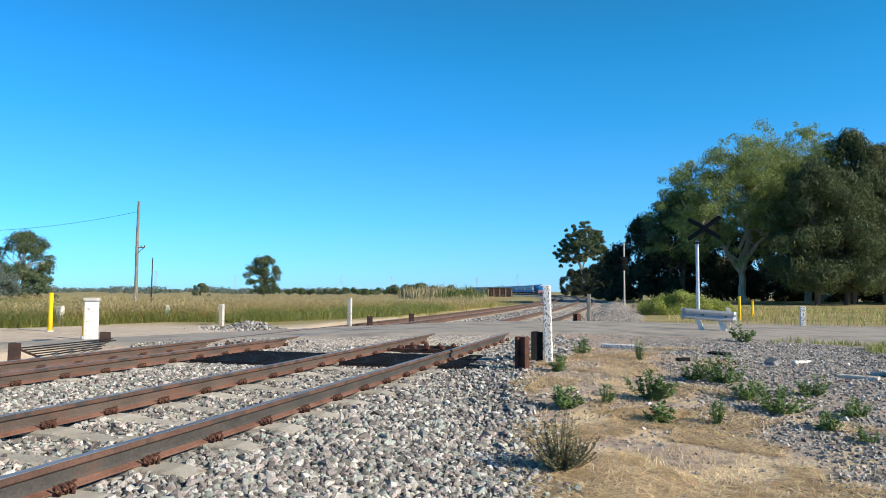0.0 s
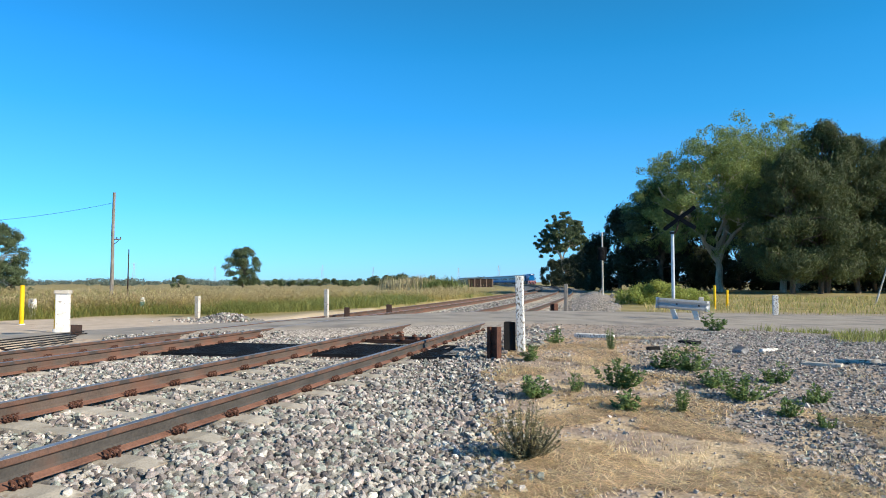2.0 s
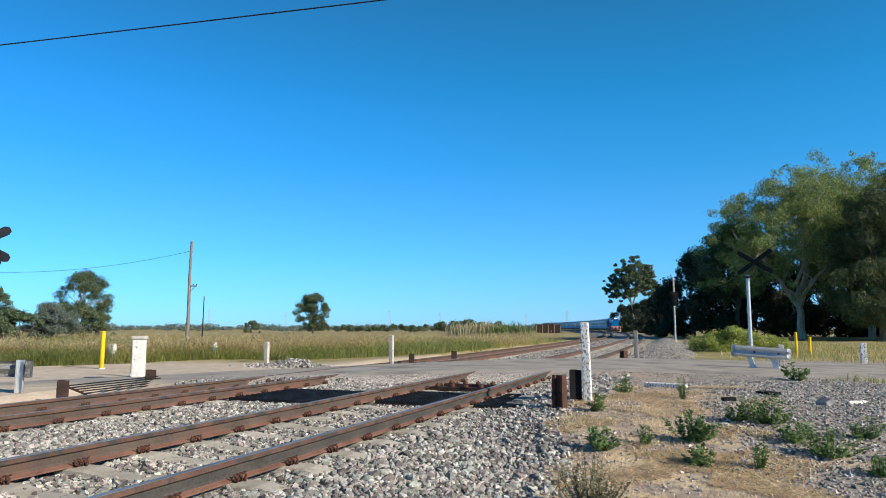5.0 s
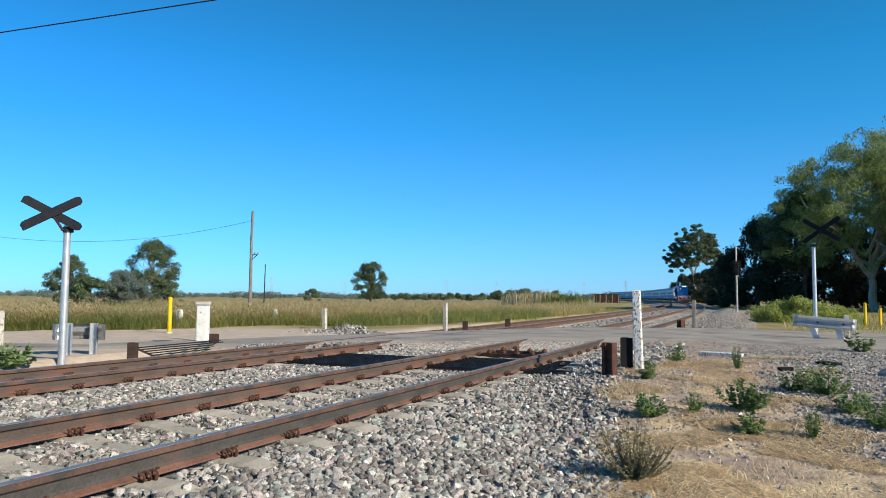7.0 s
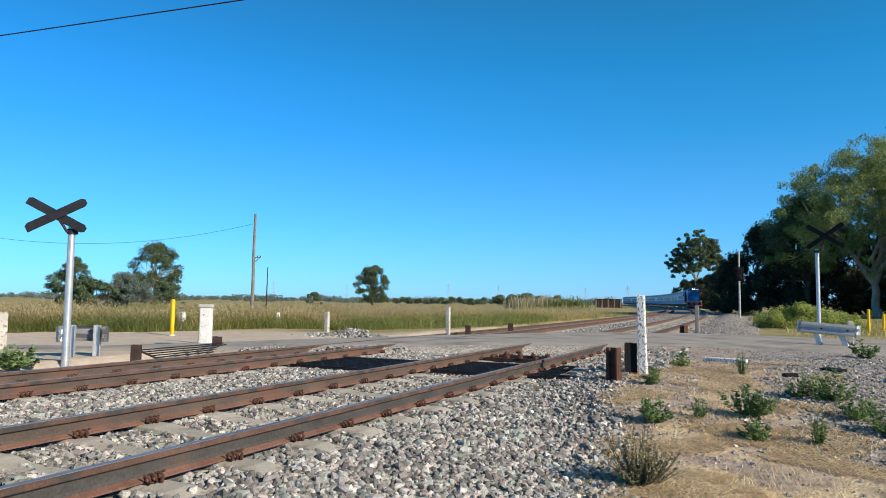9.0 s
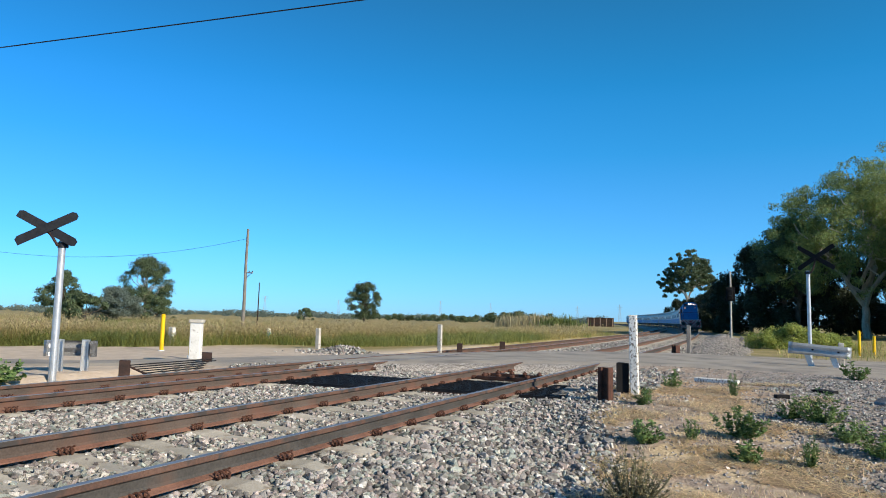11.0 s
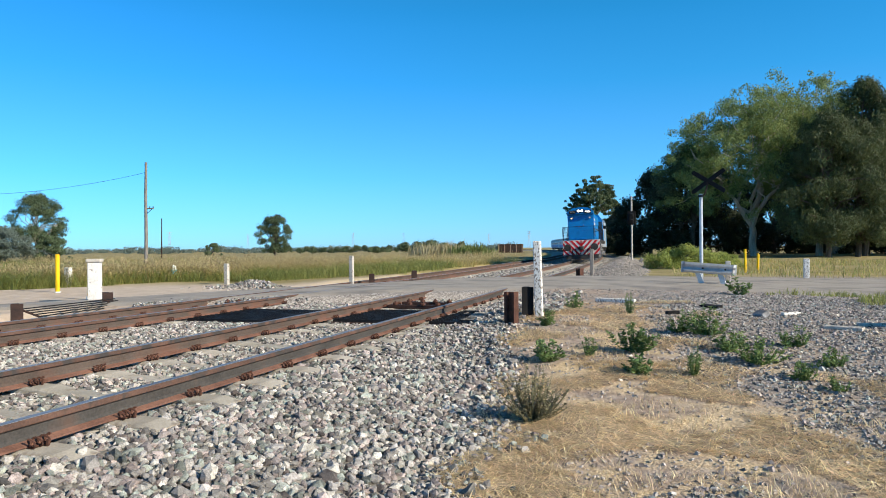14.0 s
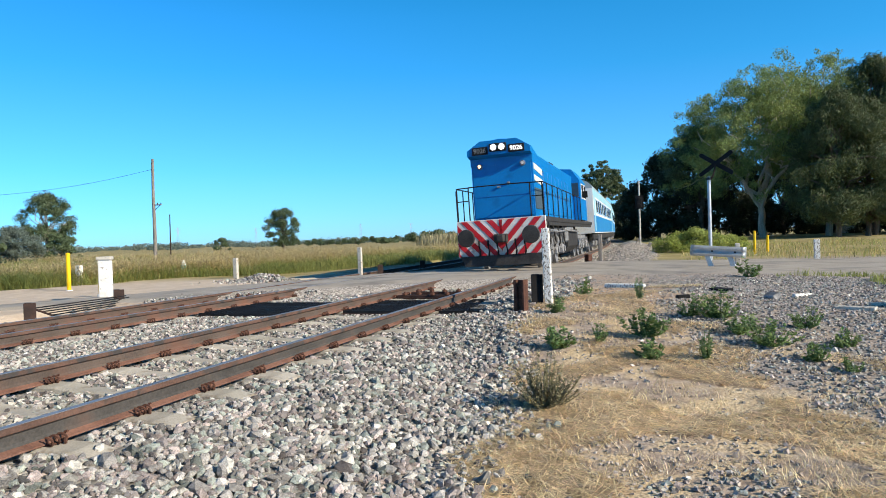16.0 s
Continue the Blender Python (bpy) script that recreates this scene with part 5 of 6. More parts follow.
    part("walkway", bm, M_frame, T, "dark walkway frame")
    for s in (-1, 1):
        bm = bmesh.new()
        box(bm, s * 1.3, 8.05, 1.37, 0.06, 15.4, 0.14, 0.01)
        part("sill", bm, M_frame, T)
    # striped front beam: chevrons cut from slanting strips
    bm = bmesh.new()
    box(bm, 0, 0.13, 1.03, 2.74, 0.12, 1.12, 0.01)
    beam = part("front_beam", bm, M_stripew, T, "white front beam with red chevrons")
    for s in (-1, 1):
        for k in range(-2, 8):
            z_lo, z_hi, x0 = 0.49, 1.57, -1.15 + k * 0.4
            poly = [(x0, z_lo), (x0 + 0.2, z_lo), (x0 + 0.2 + 1.0, z_hi), (x0 + 1.0, z_hi)]
            cut = []
            for (xa, za), (xb, zb) in zip(poly, poly[1:] + poly[:1]):
                for q in range(12):
                    f = q / 12
                    cut.append((min(1.36, max(0.0, xa + (xb - xa) * f)), za + (zb - za) * f))
            out = []
            for c in cut:
                if not out or (abs(c[0] - out[-1][0]) + abs(c[1] - out[-1][1])) > 0.012:
                    out.append(c)
            if max(c[0] for c in out) - min(c[0] for c in out) < 0.05:
                continue
            bm = bmesh.new()
            vs = [bm.verts.new((s * c[0], 0.062, c[1])) for c in out]
            f = bm.faces.new(vs)
            bmesh.ops.triangulate(bm, faces=[f])
            r = bmesh.ops.extrude_face_region(bm, geom=bm.faces[:])
            bmesh.ops.translate(bm, vec=(0, -0.006, 0), verts=[v for v in r["geom"] if isinstance(v, bmesh.types.BMVert)])
            bmesh.ops.recalc_face_normals(bm, faces=bm.faces)
            part("stripe", bm, M_red, beam, "red painted stripe")
        # buffers
        bm = bmesh.new()
        rod(bm, (s * 0.98, 0.1, 1.06), (s * 0.98, -0.38, 1.06), 0.12, seg=16)
        rod(bm, (s * 0.98, -0.38, 1.06), (s * 0.98, -0.45, 1.06), 0.27, 0.25, seg=26)
        part("buffer", bm, M_frame, T, "round black buffer")
    bm = bmesh.new()
    box(bm, 0, -0.02, 1.0, 0.42, 0.2, 0.26, 0.03)
    box(bm, 0, -0.2, 1.0, 0.2, 0.3, 0.22, 0.04)
    box(bm, 0.06, -0.38, 1.0, 0.26, 0.14, 0.26, 0.05)
    part("coupler", bm, M_frame, T)
    for k in range(6):
        bm = bmesh.new()
        x0 = -0.7 + k * 0.28
        tube(bm, [(x0, 0.05, 0.95), (x0 + 0.03, -0.1, 0.8), (x0 + 0.06, -0.1, 0.62), (x0 + 0.02, 0.0, 0.5)], 0.028, 6)
        part("hose", bm, M_black, T)
    bm = bmesh.new()
    prism(bm, [(-1.3, 0.5), (1.3, 0.5), (1.15, 0.18), (-1.15, 0.18)], 0.0, 0.12)
    for v in bm.verts:
        if v.co.z < 0.4:
            v.co.y -= 0.22 * (1 - abs(v.co.x) / 1.3)
    part("pilot", bm, M_frame, T, "sooty pilot plate")
    # handrails
    for s in (-1, 1):
        bm = bmesh.new()
        tube(bm, [(s * 1.34, 0.12, 1.55), (s * 1.34, 0.1, 2.52), (s * 1.3, 0.12, 2.6), (s * 0.6, 0.12, 2.62), (0, 0.12, 2.62)], 0.02, 6)
        part("end_handrail", bm, M_black, T)
        for xx in (0.95, 1.32):
            bm = bmesh.new()
            rod(bm, (s * xx, 0.12, 1.55), (s * xx, 0.12, 2.61), 0.02, seg=6)
            part("stanchion", bm, M_black, T)
        bm = bmesh.new()
        tube(bm, [(s * 1.32, 0.14, 2.2), (s * 0.98, 0.13, 2.2)], 0.018, 6)
        part("end_handrail", bm, M_black, T)
        for zz in (2.6,):
            bm = bmesh.new()
            rod(bm, (s * 1.34, 0.14, zz), (s * 1.34, 11.1, zz), 0.018, seg=6)
            part("side_handrail", bm, M_black, T)
        for k in range(9):
            bm = bmesh.new()
            rod(bm, (s * 1.34, 0.9 + k * 1.25, 1.55), (s * 1.34, 0.9 + k * 1.25, 2.6), 0.018, seg=6)
            part("stanchion", bm, M_black, T)
        # steps
        bm = bmesh.new()
        box(bm, s * 1.28, 0.5, 0.55, 0.3, 0.5, 0.03, 0.006)
        box(bm, s * 1.3, 0.5, 0.9, 0.26, 0.5, 0.03, 0.006)
        box(bm, s * 1.36, 0.24, 0.95, 0.03, 0.04, 0.9)
        box(bm, s * 1.36, 0.76, 0.95, 0.03, 0.04, 0.9)
        part("steps", bm, M_frame, T)
    # fuel tank and underfloor gear
    bm = bmesh.new()
    prism(bm, [(-1.25, 1.2), (1.25, 1.2), (1.25, 0.55), (1.0, 0.3), (-1.0, 0.3), (-1.25, 0.55)], 6.1, 9.7)
    part("fuel_tank", bm, M_frame, T)
    for s in (-1, 1):
        bm = bmesh.new()
        rod(bm, (s * 1.1, 6.2, 1.22), (s * 1.1, 8.2, 1.22), 0.16, seg=14)
        part("air_tank", bm, M_greymech, T)
        bm = bmesh.new()
        tube(bm, [(s * 1.34, 1.0, 1.15), (s * 1.36, 3.0, 1.1), (s * 1.34, 5.0, 1.15), (s * 1.36, 9.0, 1.1)], 0.03, 6)
        part("pipe", bm, M_greymech, T)
        for k in range(6):
            yy = 1.5 + k * 0.78
            bm = bmesh.new()
            rod(bm, (s * 1.02, yy, 1.12), (s * 1.24, yy + 0.04, 1.06), 0.15, 0.13, seg=14)
            rod(bm, (s * 1.22, yy, 1.06), (s * 1.24, yy + 0.4, 0.72), 0.035, seg=6)
            part("brake_cylinder", bm, M_greymech, T)
        for k in range(4):
            bm = bmesh.new()
            tube(bm, [(s * 1.26, 1.1 + k * 1.15, 1.3), (s * 1.3, 1.2 + k * 1.15, 1.0), (s * 1.28, 1.5 + k * 1.15, 0.8), (s * 1.2, 1.7 + k * 1.15, 0.62)], 0.026, 6)
            part("sand_pipe", bm, M_frame, T)
        bm = bmesh.new()
        box(bm, s * 1.12, 5.55, 1.0, 0.4, 0.7, 0.5, 0.03)
        part("battery_box", bm, M_greymech, T)
    bogie(T, 3.4, 3, 1.6, 0.5)
    bogie(T, 12.4, 3, 1.6, 0.5)
    return T


def build_coach(label):
    """A long passenger coach, front end at y = 0."""
    L = 25.0
    T = thing("coach", pose(0, 0, 0), label, "railway coach", "coaches of the train")
    W, Z0, Z1 = 1.45, 1.0, 3.35
    bm = bmesh.new()
    prism(bm, [(-W, Z0), (W, Z0), (W, Z1), (-W, Z1)], 0, L)
    part("body", bm, M_carwhite, T)
    bm = bmesh.new()
    prism(bm, [(W * math.cos(a), Z1 + 0.62 * math.sin(a)) for a in np.linspace(0, math.pi, 14)], 0, L)
    part("roof", bm, M_roof, T, "pale grey curved roof")
    for s in (-1, 1):
        bm = bmesh.new()
        box(bm, s * (W + 0.004), L / 2, 1.5, 0.02, L - 0.1, 0.9, 0.004)
        part("lower_panel", bm, M_carblue, T, "blue lower band")
        bm = bmesh.new()
        box(bm, s * (W + 0.004), L / 2, 3.15, 0.02, L - 0.1, 0.36, 0.004)
        part("upper_panel", bm, M_carlight, T, "light blue upper band")
        for k in range(10):
            bm = bmesh.new()
            box(bm, s * (W + 0.006), 2.9 + k * 2.13, 2.48, 0.03, 1.35, 0.78, 0.02)
            w = part("window", bm, M_carblue if k % 3 else M_carlight, T)
            bm = bmesh.new()
            box(bm, s * (W + 0.02), 2.9 + k * 2.13, 2.48, 0.014, 1.2, 0.64)
            part("pane", bm, M_glass, w)
        for y0 in (0.95, L - 0.95):
            bm = bmesh.new()
            box(bm, s * (W + 0.006), y0, 2.1, 0.03, 0.8, 2.0, 0.02)
            part("door", bm, M_carlight, T)
        bm = bmesh.new()
        box(bm, s * 1.3, L / 2, 0.82, 0.12, L - 0.4, 0.34, 0.01)
        part("sole_bar", bm, M_frame, T)
    for y0 in (-0.02, L + 0.02):
        bm = bmesh.new()
        box(bm, 0, y0, 2.1, 0.9, 0.06, 2.0, 0.02)
        part("gangway", bm, M_black, T)
    for k in range(4):
        bm = bmesh.new()
        box(bm, 0, 3.5 + k * 6, Z1 + 0.64, 0.5, 0.9, 0.14, 0.03)
        part("roof_vent", bm, M_roof, T)
    bm = bmesh.new()
    box(bm, 0, L / 2, 0.65, 2.2, 6.5, 0.6, 0.05)
    part("underfloor_gear", bm, M_frame, T)
    bogie(T, 3.3, 2, 2.4, 0.46)
    bogie(T, L - 3.3, 2, 2.4, 0.46)
    return T


loco = build_loco()
coach = build_coach("pale blue and white passenger coach behind the locomotive")
coaches = [coach] + [copy_thing(coach, pose(0, 0, 0)) for _ in range(7)]

# seconds and the locomotive's front along the line
FRONT = [(0, 282.0), (1.5, 257.0), (4, 217.0), (7, 173.0), (9, 140.0), (11.5, 96.0), (13, 69.3), (14, 52.6), (15, 36.7), (16, 20.5)]


CANT = -2.2                                   # the outer rail of the curve stands higher


def seat(s, a, b):
    """A vehicle's pose with its front end at s, riding on bogies a and b metres behind it."""
    x1, y1, _ = line(s + a)
    x2, y2, _ = line(s + b)
    th = math.atan2(-(x2 - x1), y2 - y1)
    return pose(x1 + a * math.sin(th), y1 - a * math.cos(th), 0.003, 0, CANT, math.degrees(th))


def motions():
    ts, ss = [a for a, _ in FRONT], [b for _, b in FRONT]
    fine = np.arange(0, 16.01, 0.5)
    # smooth the speed between the known places
    at = np.interp(fine, ts, ss)
    for _ in range(3):
        at[1:-1] = (at[:-2] + 2 * at[1:-1] + at[2:]) / 4
    walk(loco, [(float(t), seat(float(s), 3.4, 12.4)) for t, s in zip(fine, at)])
    for k, c in enumerate(coaches):
        walk(c, [(float(t), seat(float(s) + 16.3 + k * 25.6, 3.3, 21.7)) for t, s in zip(fine, at)])


def old_wagon():
    """A grounded brown wagon body with pale posts, left of the line."""
    L = 7.4
    w = thing("freight_wagon", at_place(-40.8, 203.8, -0.45, 101), "old brown open wagon body with pale side posts", "freight wagon")
    for s in (-1, 1):
        bm = bmesh.new()
        box(bm, s * 1.3, L / 2, 1.2, 0.08, L, 2.4, 0.01)
        part("side_wall", bm, M_wagon, w)
        for k in range(5):
            bm = bmesh.new()
            box(bm, s * 1.39, 0.25 + k * (L - 0.5) / 4, 1.2, 0.12, 0.3, 2.4, 0.02)
            part("side_post", bm, M_wagonpost, w, "pale upright post")
    for yy in (0.0, L):
        bm = bmesh.new()
        box(bm, 0, yy, 1.2, 2.6, 0.08, 2.4, 0.01)
        part("end_wall", bm, M_wagon, w)
    bm = bmesh.new()
    box(bm, 0, L / 2, 0.8, 2.7, L, 0.25, 0.02)
    part("floor", bm, M_frame, w)
    bm = bmesh.new()
    box(bm, 0, L / 2, 2.48, 2.9, L + 0.2, 0.16, 0.02)
    part("top_frame", bm, M_wagon, w)


def at_place(x, y, z, turn):
    return pose(x, y, z, 0, 0, turn)


old_wagon()

# ---- a parked car, far house walls ----
def parked_car():
    c = thing("car", pose(7.3, 16.6, -0.3, 0, 0, -82), "blue hatchback parked on the roadside gravel", "car")
    # local: front at -y... built along y with its nose at y = 0
    prof = [(0.0, 0.35), (0.0, 0.62), (0.12, 0.76), (0.95, 0.92), (1.6, 1.38), (2.7, 1.46), (3.6, 1.3), (3.95, 0.95), (4.0, 0.4), (3.7, 0.28), (0.3, 0.26)]
    bm = bmesh.new()
    prism(bm, prof, -0.82, 0.82, "x")
    for v in bm.verts:
        if v.co.z > 1.0:
            v.co.x *= 0.8
    bmesh.ops.bevel(bm, geom=bm.edges[:], offset=0.05, segments=2, affect="EDGES")
    part("body", bm, M_carpaint, c, shade=False)
    for s in (-1, 1):
        for yy in (0.75, 3.2):
            bm = bmesh.new()
            rod(bm, (s * 0.68, yy, 0.3), (s * 0.86, yy, 0.3), 0.3, seg=24)
            w = part("wheel", bm, M_tyre, c)
            bm = bmesh.new()
            rod(bm, (s * 0.84, yy, 0.3), (s * 0.875, yy, 0.3), 0.2, seg=18)
            part("rim", bm, M_galv, w)
        bm = bmesh.new()
        prism(bm, [(1.2, 0.98), (1.7, 1.33), (2.65, 1.38), (3.4, 1.24), (3.4, 0.98)], s * 0.71, s * 0.8, "x")
        part("side_window", bm, M_glass, c)
        bm = bmesh.new()
        box(bm, s * 0.6, 0.03, 0.66, 0.3, 0.1, 0.14, 0.03)
        part("headlight", bm, M_stripew, c)
        bm = bmesh.new()
        box(bm, s * 0.9, 1.2, 1.0, 0.16, 0.12, 0.12, 0.03)
        part("mirror", bm, M_black, c)
    bm = bmesh.new()
    rod(bm, (0.3, 1.5, 1.36), (0.3, 2.1, 2.0), 0.008, seg=5)
    part("aerial", bm, M_black, c)


parked_car()
for b, d, w, h in ((-12.2, 128, 4.0, 2.4), (-15.2, 130, 3.0, 2.0), (-17.0, 130, 2.2, 1.9), (-18.8, 132, 4.5, 2.2), (-20.6, 132, 3.0, 2.2)):
    o = thing("farm_building", at_bearing(b, d, -0.4, b), "low white building glimpsed behind the wood", "building", "white buildings behind the wood")
    bm = bmesh.new()
    box(bm, 0, 0, h / 2, w, 3, h)
    part("wall", bm, M_house, o)
    bm = bmesh.new()
    prism(bm, [(-w / 2 - 0.3, h), (w / 2 + 0.3, h), (0, h + 0.7)], -1.8, 1.8)
    part("roof", bm, M_wagon, o)


# ---- grass, weeds, stones ----
def blades(name, pts, h, w, lean, material, label, seed, z_of=ground_z, parts=2):
    """Upright bent blades at the points (x, y), as one mesh."""
    g = np.random.default_rng(seed)
    n = len(pts)
    base = np.array([(x, y, z_of(x, y) - 0.02) for x, y in pts])
    a = g.uniform(0, 2 * math.pi, n)
    d = np.stack([np.cos(a), np.sin(a), np.zeros(n)], 1)
    s = np.stack([-np.sin(a), np.cos(a), np.zeros(n)], 1)
    hh = (h * g.uniform(0.5, 1.25, n) * np.array([1 + 0.5 * noise.noise((x * 0.35, y * 0.35, 17)) + 0.55 * noise.noise((x * 1.6, y * 1.6, 3)) for x, y in pts]))[:, None]
    ww = (w * g.uniform(0.6, 1.3, n))[:, None]
    up = np.array([[0, 0, 1.0]])
    ln = (lean * g.uniform(0.2, 1.2, n))[:, None] * hh
    v = np.stack([base - s * ww, base + s * ww, base + up * hh * 0.6 + d * ln * 0.35 + s * ww * 0.8, base + up * hh * 0.6 + d * ln * 0.35 - s * ww * 0.8, base + up * hh + d * ln], 1).reshape(-1, 3)
    i = np.arange(n)[:, None] * 5
    f = np.concatenate([i + [[0, 1, 2]], i + [[0, 2, 3]], i + [[3, 2, 4]]])
    ob = big_mesh(name, v, f, material)
    return tagged(ob, label, "grass", kind="stuff")


def meadow_front(x):
    return float(np.interp(x, [-60, -40, -26, -20, -18.5, -15.6, -13.7, -12.3], [14, 15, 14.5, 17.5, 22.5, 24, 28, 34]))


def build_meadow():
    g = random.Random(3)
    gold, green, short = [], [], []
    while len(gold) < 80000:
        k = g.random() ** 1.6
        y = g.uniform(0, 70) * k + 14
        x = g.uniform(-85, -11.5)
        f = meadow_front(x) if x < -12.3 else 34
        f += 1.2 * noise.noise((x * 0.4, y * 0.1, 0))
        u = x - line(max(y, 0), -GAP)[0]
        if y < f or u > -3.2 - 1.0 * noise.noise((y * 0.3, 1, 1)):
            continue
        (green if (y - f < 2.2 + 2 * noise.noise((x * 0.2, 3, 3)) and x > -24) or (x < -22 and noise.noise((x * 0.15, y * 0.15, 28)) > -0.2) or noise.noise((x * 0.12, y * 0.12, 8)) > 0.02 else gold).append((x, y))
    tall = blades("tall_meadow_grass", gold, 0.68, 0.007, 1.5, M_grass, "tall golden seeding meadow grass", 1)
    blades("green_meadow_grass", green, 0.5, 0.009, 1.5, M_grassg, "tall green meadow grass", 2)
    # seed heads on the golden stems
    tips = np.empty(len(tall.data.vertices) * 3, np.float32)
    tall.data.vertices.foreach_get("co", tips)
    tips = tips.reshape(-1, 5, 3)[:, 4]
    gg = np.random.default_rng(90)
    c = np.repeat(tips, 3, 0) + gg.normal(0, 0.06, (len(tips) * 3, 3))
    n = len(c)
    a = gg.normal(0, 0.6, (n, 3))
    a[:, 2] += 1.0
    a /= np.linalg.norm(a, axis=1)[:, None]
    b = np.cross(a, gg.normal(size=(n, 3)))
    b /= np.linalg.norm(b, axis=1)[:, None]
    L = gg.uniform(0.03, 0.065, n)[:, None]
    v = np.stack([c - a * L, c + b * L * 0.22, c + a * L, c - b * L * 0.22], 1).reshape(-1, 3)
    tagged(big_mesh("seed_heads", v, np.arange(4 * n).reshape(n, 4), M_plume), "pale feathery seed heads over the meadow grass", "grass", kind="stuff")
    while len(short) < 16000:
        x, y = g.uniform(0.5, 45), g.uniform(30, 66)
        if y < 31.5 + 0.12 * max(0, x - 9) + 1.5 * noise.noise((x * 0.3, y * 0.3, 2)) or (x < 3 and y > 60):
            continue
        if noise.noise((x * 0.25, y * 0.25, 6)) < -0.25:
            continue
        short.append((x, y))
    blades("roadside_grass", short[:9000], 0.3, 0.012, 0.8, M_grass, "dry roadside grass before the wood", 3)
    blades("roadside_grass", short[9000:], 0.26, 0.012, 0.8, M_grassg, "green roadside grass before the wood", 4)
    tuft = []
    while len(tuft) < 5200:
        x, y = g.uniform(2.5, 14), g.uniform(15.2, 18.8)
        if noise.noise((x * 0.5, y * 0.5, 11)) < -0.05:
            continue
        tuft.append((x, y))
    blades("verge_grass", tuft, 0.19, 0.007, 0.9, M_grassg, "green grass on the near road verge", 5)


build_meadow()


def reeds():
    g = random.Random(8)
    for k, (b, d, n, m, label) in enumerate(((17.6, 132, 1800, M_reed, "pale dry reeds behind the meadow"), (15.6, 128, 1800, M_reedg, "green reeds behind the meadow"), (18.9, 136, 1000, M_reed, "pale dry reeds behind the meadow"))):
        cx, cy = -d * math.sin(radians(b)), d * math.cos(radians(b))
        pts = [(cx + g.gauss(0, 1.7), cy + g.gauss(0, 1.7)) for _ in range(n)]
        o = blades("reeds", pts, 2.0 if m is M_reed else 1.7, 0.06, 0.35, m, label, 30 + k)
        o["category"] = "reeds"


reeds()


def ballast_z(x, y):
    """Top of the stone bed, or of the earth where it stands higher."""
    u = x - line(y)[0]
    return max(bed_z(u, y), ground_z(x, y))


BLOCK_V = np.array([(x, y, z) for x in (-1, 1) for y in (-1, 1) for z in (-1, 1)], float) * 0.72
BLOCK_F = np.array([(0, 1, 3), (0, 3, 2), (4, 6, 7), (4, 7, 5), (0, 4, 5), (0, 5, 1), (2, 3, 7), (2, 7, 6), (0, 2, 6), (0, 6, 4), (1, 5, 7), (1, 7, 3)])


_t = (1 + 5 ** 0.5) / 2
LUMP_V = np.array([(-1, _t, 0), (1, _t, 0), (-1, -_t, 0), (1, -_t, 0), (0, -1, _t), (0, 1, _t), (0, -1, -_t), (0, 1, -_t), (_t, 0, -1), (_t, 0, 1), (-_t, 0, -1), (-_t, 0, 1)]) / 1.75
LUMP_F = np.array([(a, b, c) for a, b, c in itertools.combinations(range(12), 3) if max(np.linalg.norm(LUMP_V[i] - LUMP_V[j]) for i, j in ((a, b), (b, c), (a, c))) < 1.3])
LUMP_F = np.array([(a, b, c) if np.dot(np.cross(LUMP_V[b] - LUMP_V[a], LUMP_V[c] - LUMP_V[a]), LUMP_V[a]) > 0 else (a, c, b) for a, b, c in LUMP_F])


def stones(pts, size, seed, lump=False):
    """Broken stones at (x, y, z): sharp blocks, or many-sided lumps; vertices and triangles."""
    g = np.random.default_rng(seed)
    n = len(pts)
    q = g.normal(size=(n, 4))
    q /= np.linalg.norm(q, axis=1)[:, None]
    w, x, y, z = q.T
    R = np.stack([1 - 2 * (y * y + z * z), 2 * (x * y - z * w), 2 * (x * z + y * w), 2 * (x * y + z * w), 1 - 2 * (x * x + z * z), 2 * (y * z - x * w), 2 * (x * z - y * w), 2 * (y * z + x * w), 1 - 2 * (x * x + y * y)], 1).reshape(n, 3, 3)
    form, sides, rough = (LUMP_V, LUMP_F, 0.14) if lump else (BLOCK_V, BLOCK_F, 0.15)
    k = len(form)
    shp = (form[None] + g.normal(0, rough, (n, k, 3))) * np.stack([g.uniform(0.85, 1.5, n), g.uniform(0.7, 1.15, n), g.uniform(0.5, 0.95, n)], 1)[:, None]
    s = size * np.exp(g.normal(0, 0.24, n))[:, None, None]
    v = np.einsum("nij,nkj->nki", R, shp * s)
    v[:, :, 2] *= 0.85
    v += np.asarray(pts)[:, None]
    f = sides[None] + np.arange(n)[:, None, None] * k
    return v.reshape(-1, 3), f.reshape(-1, 3)


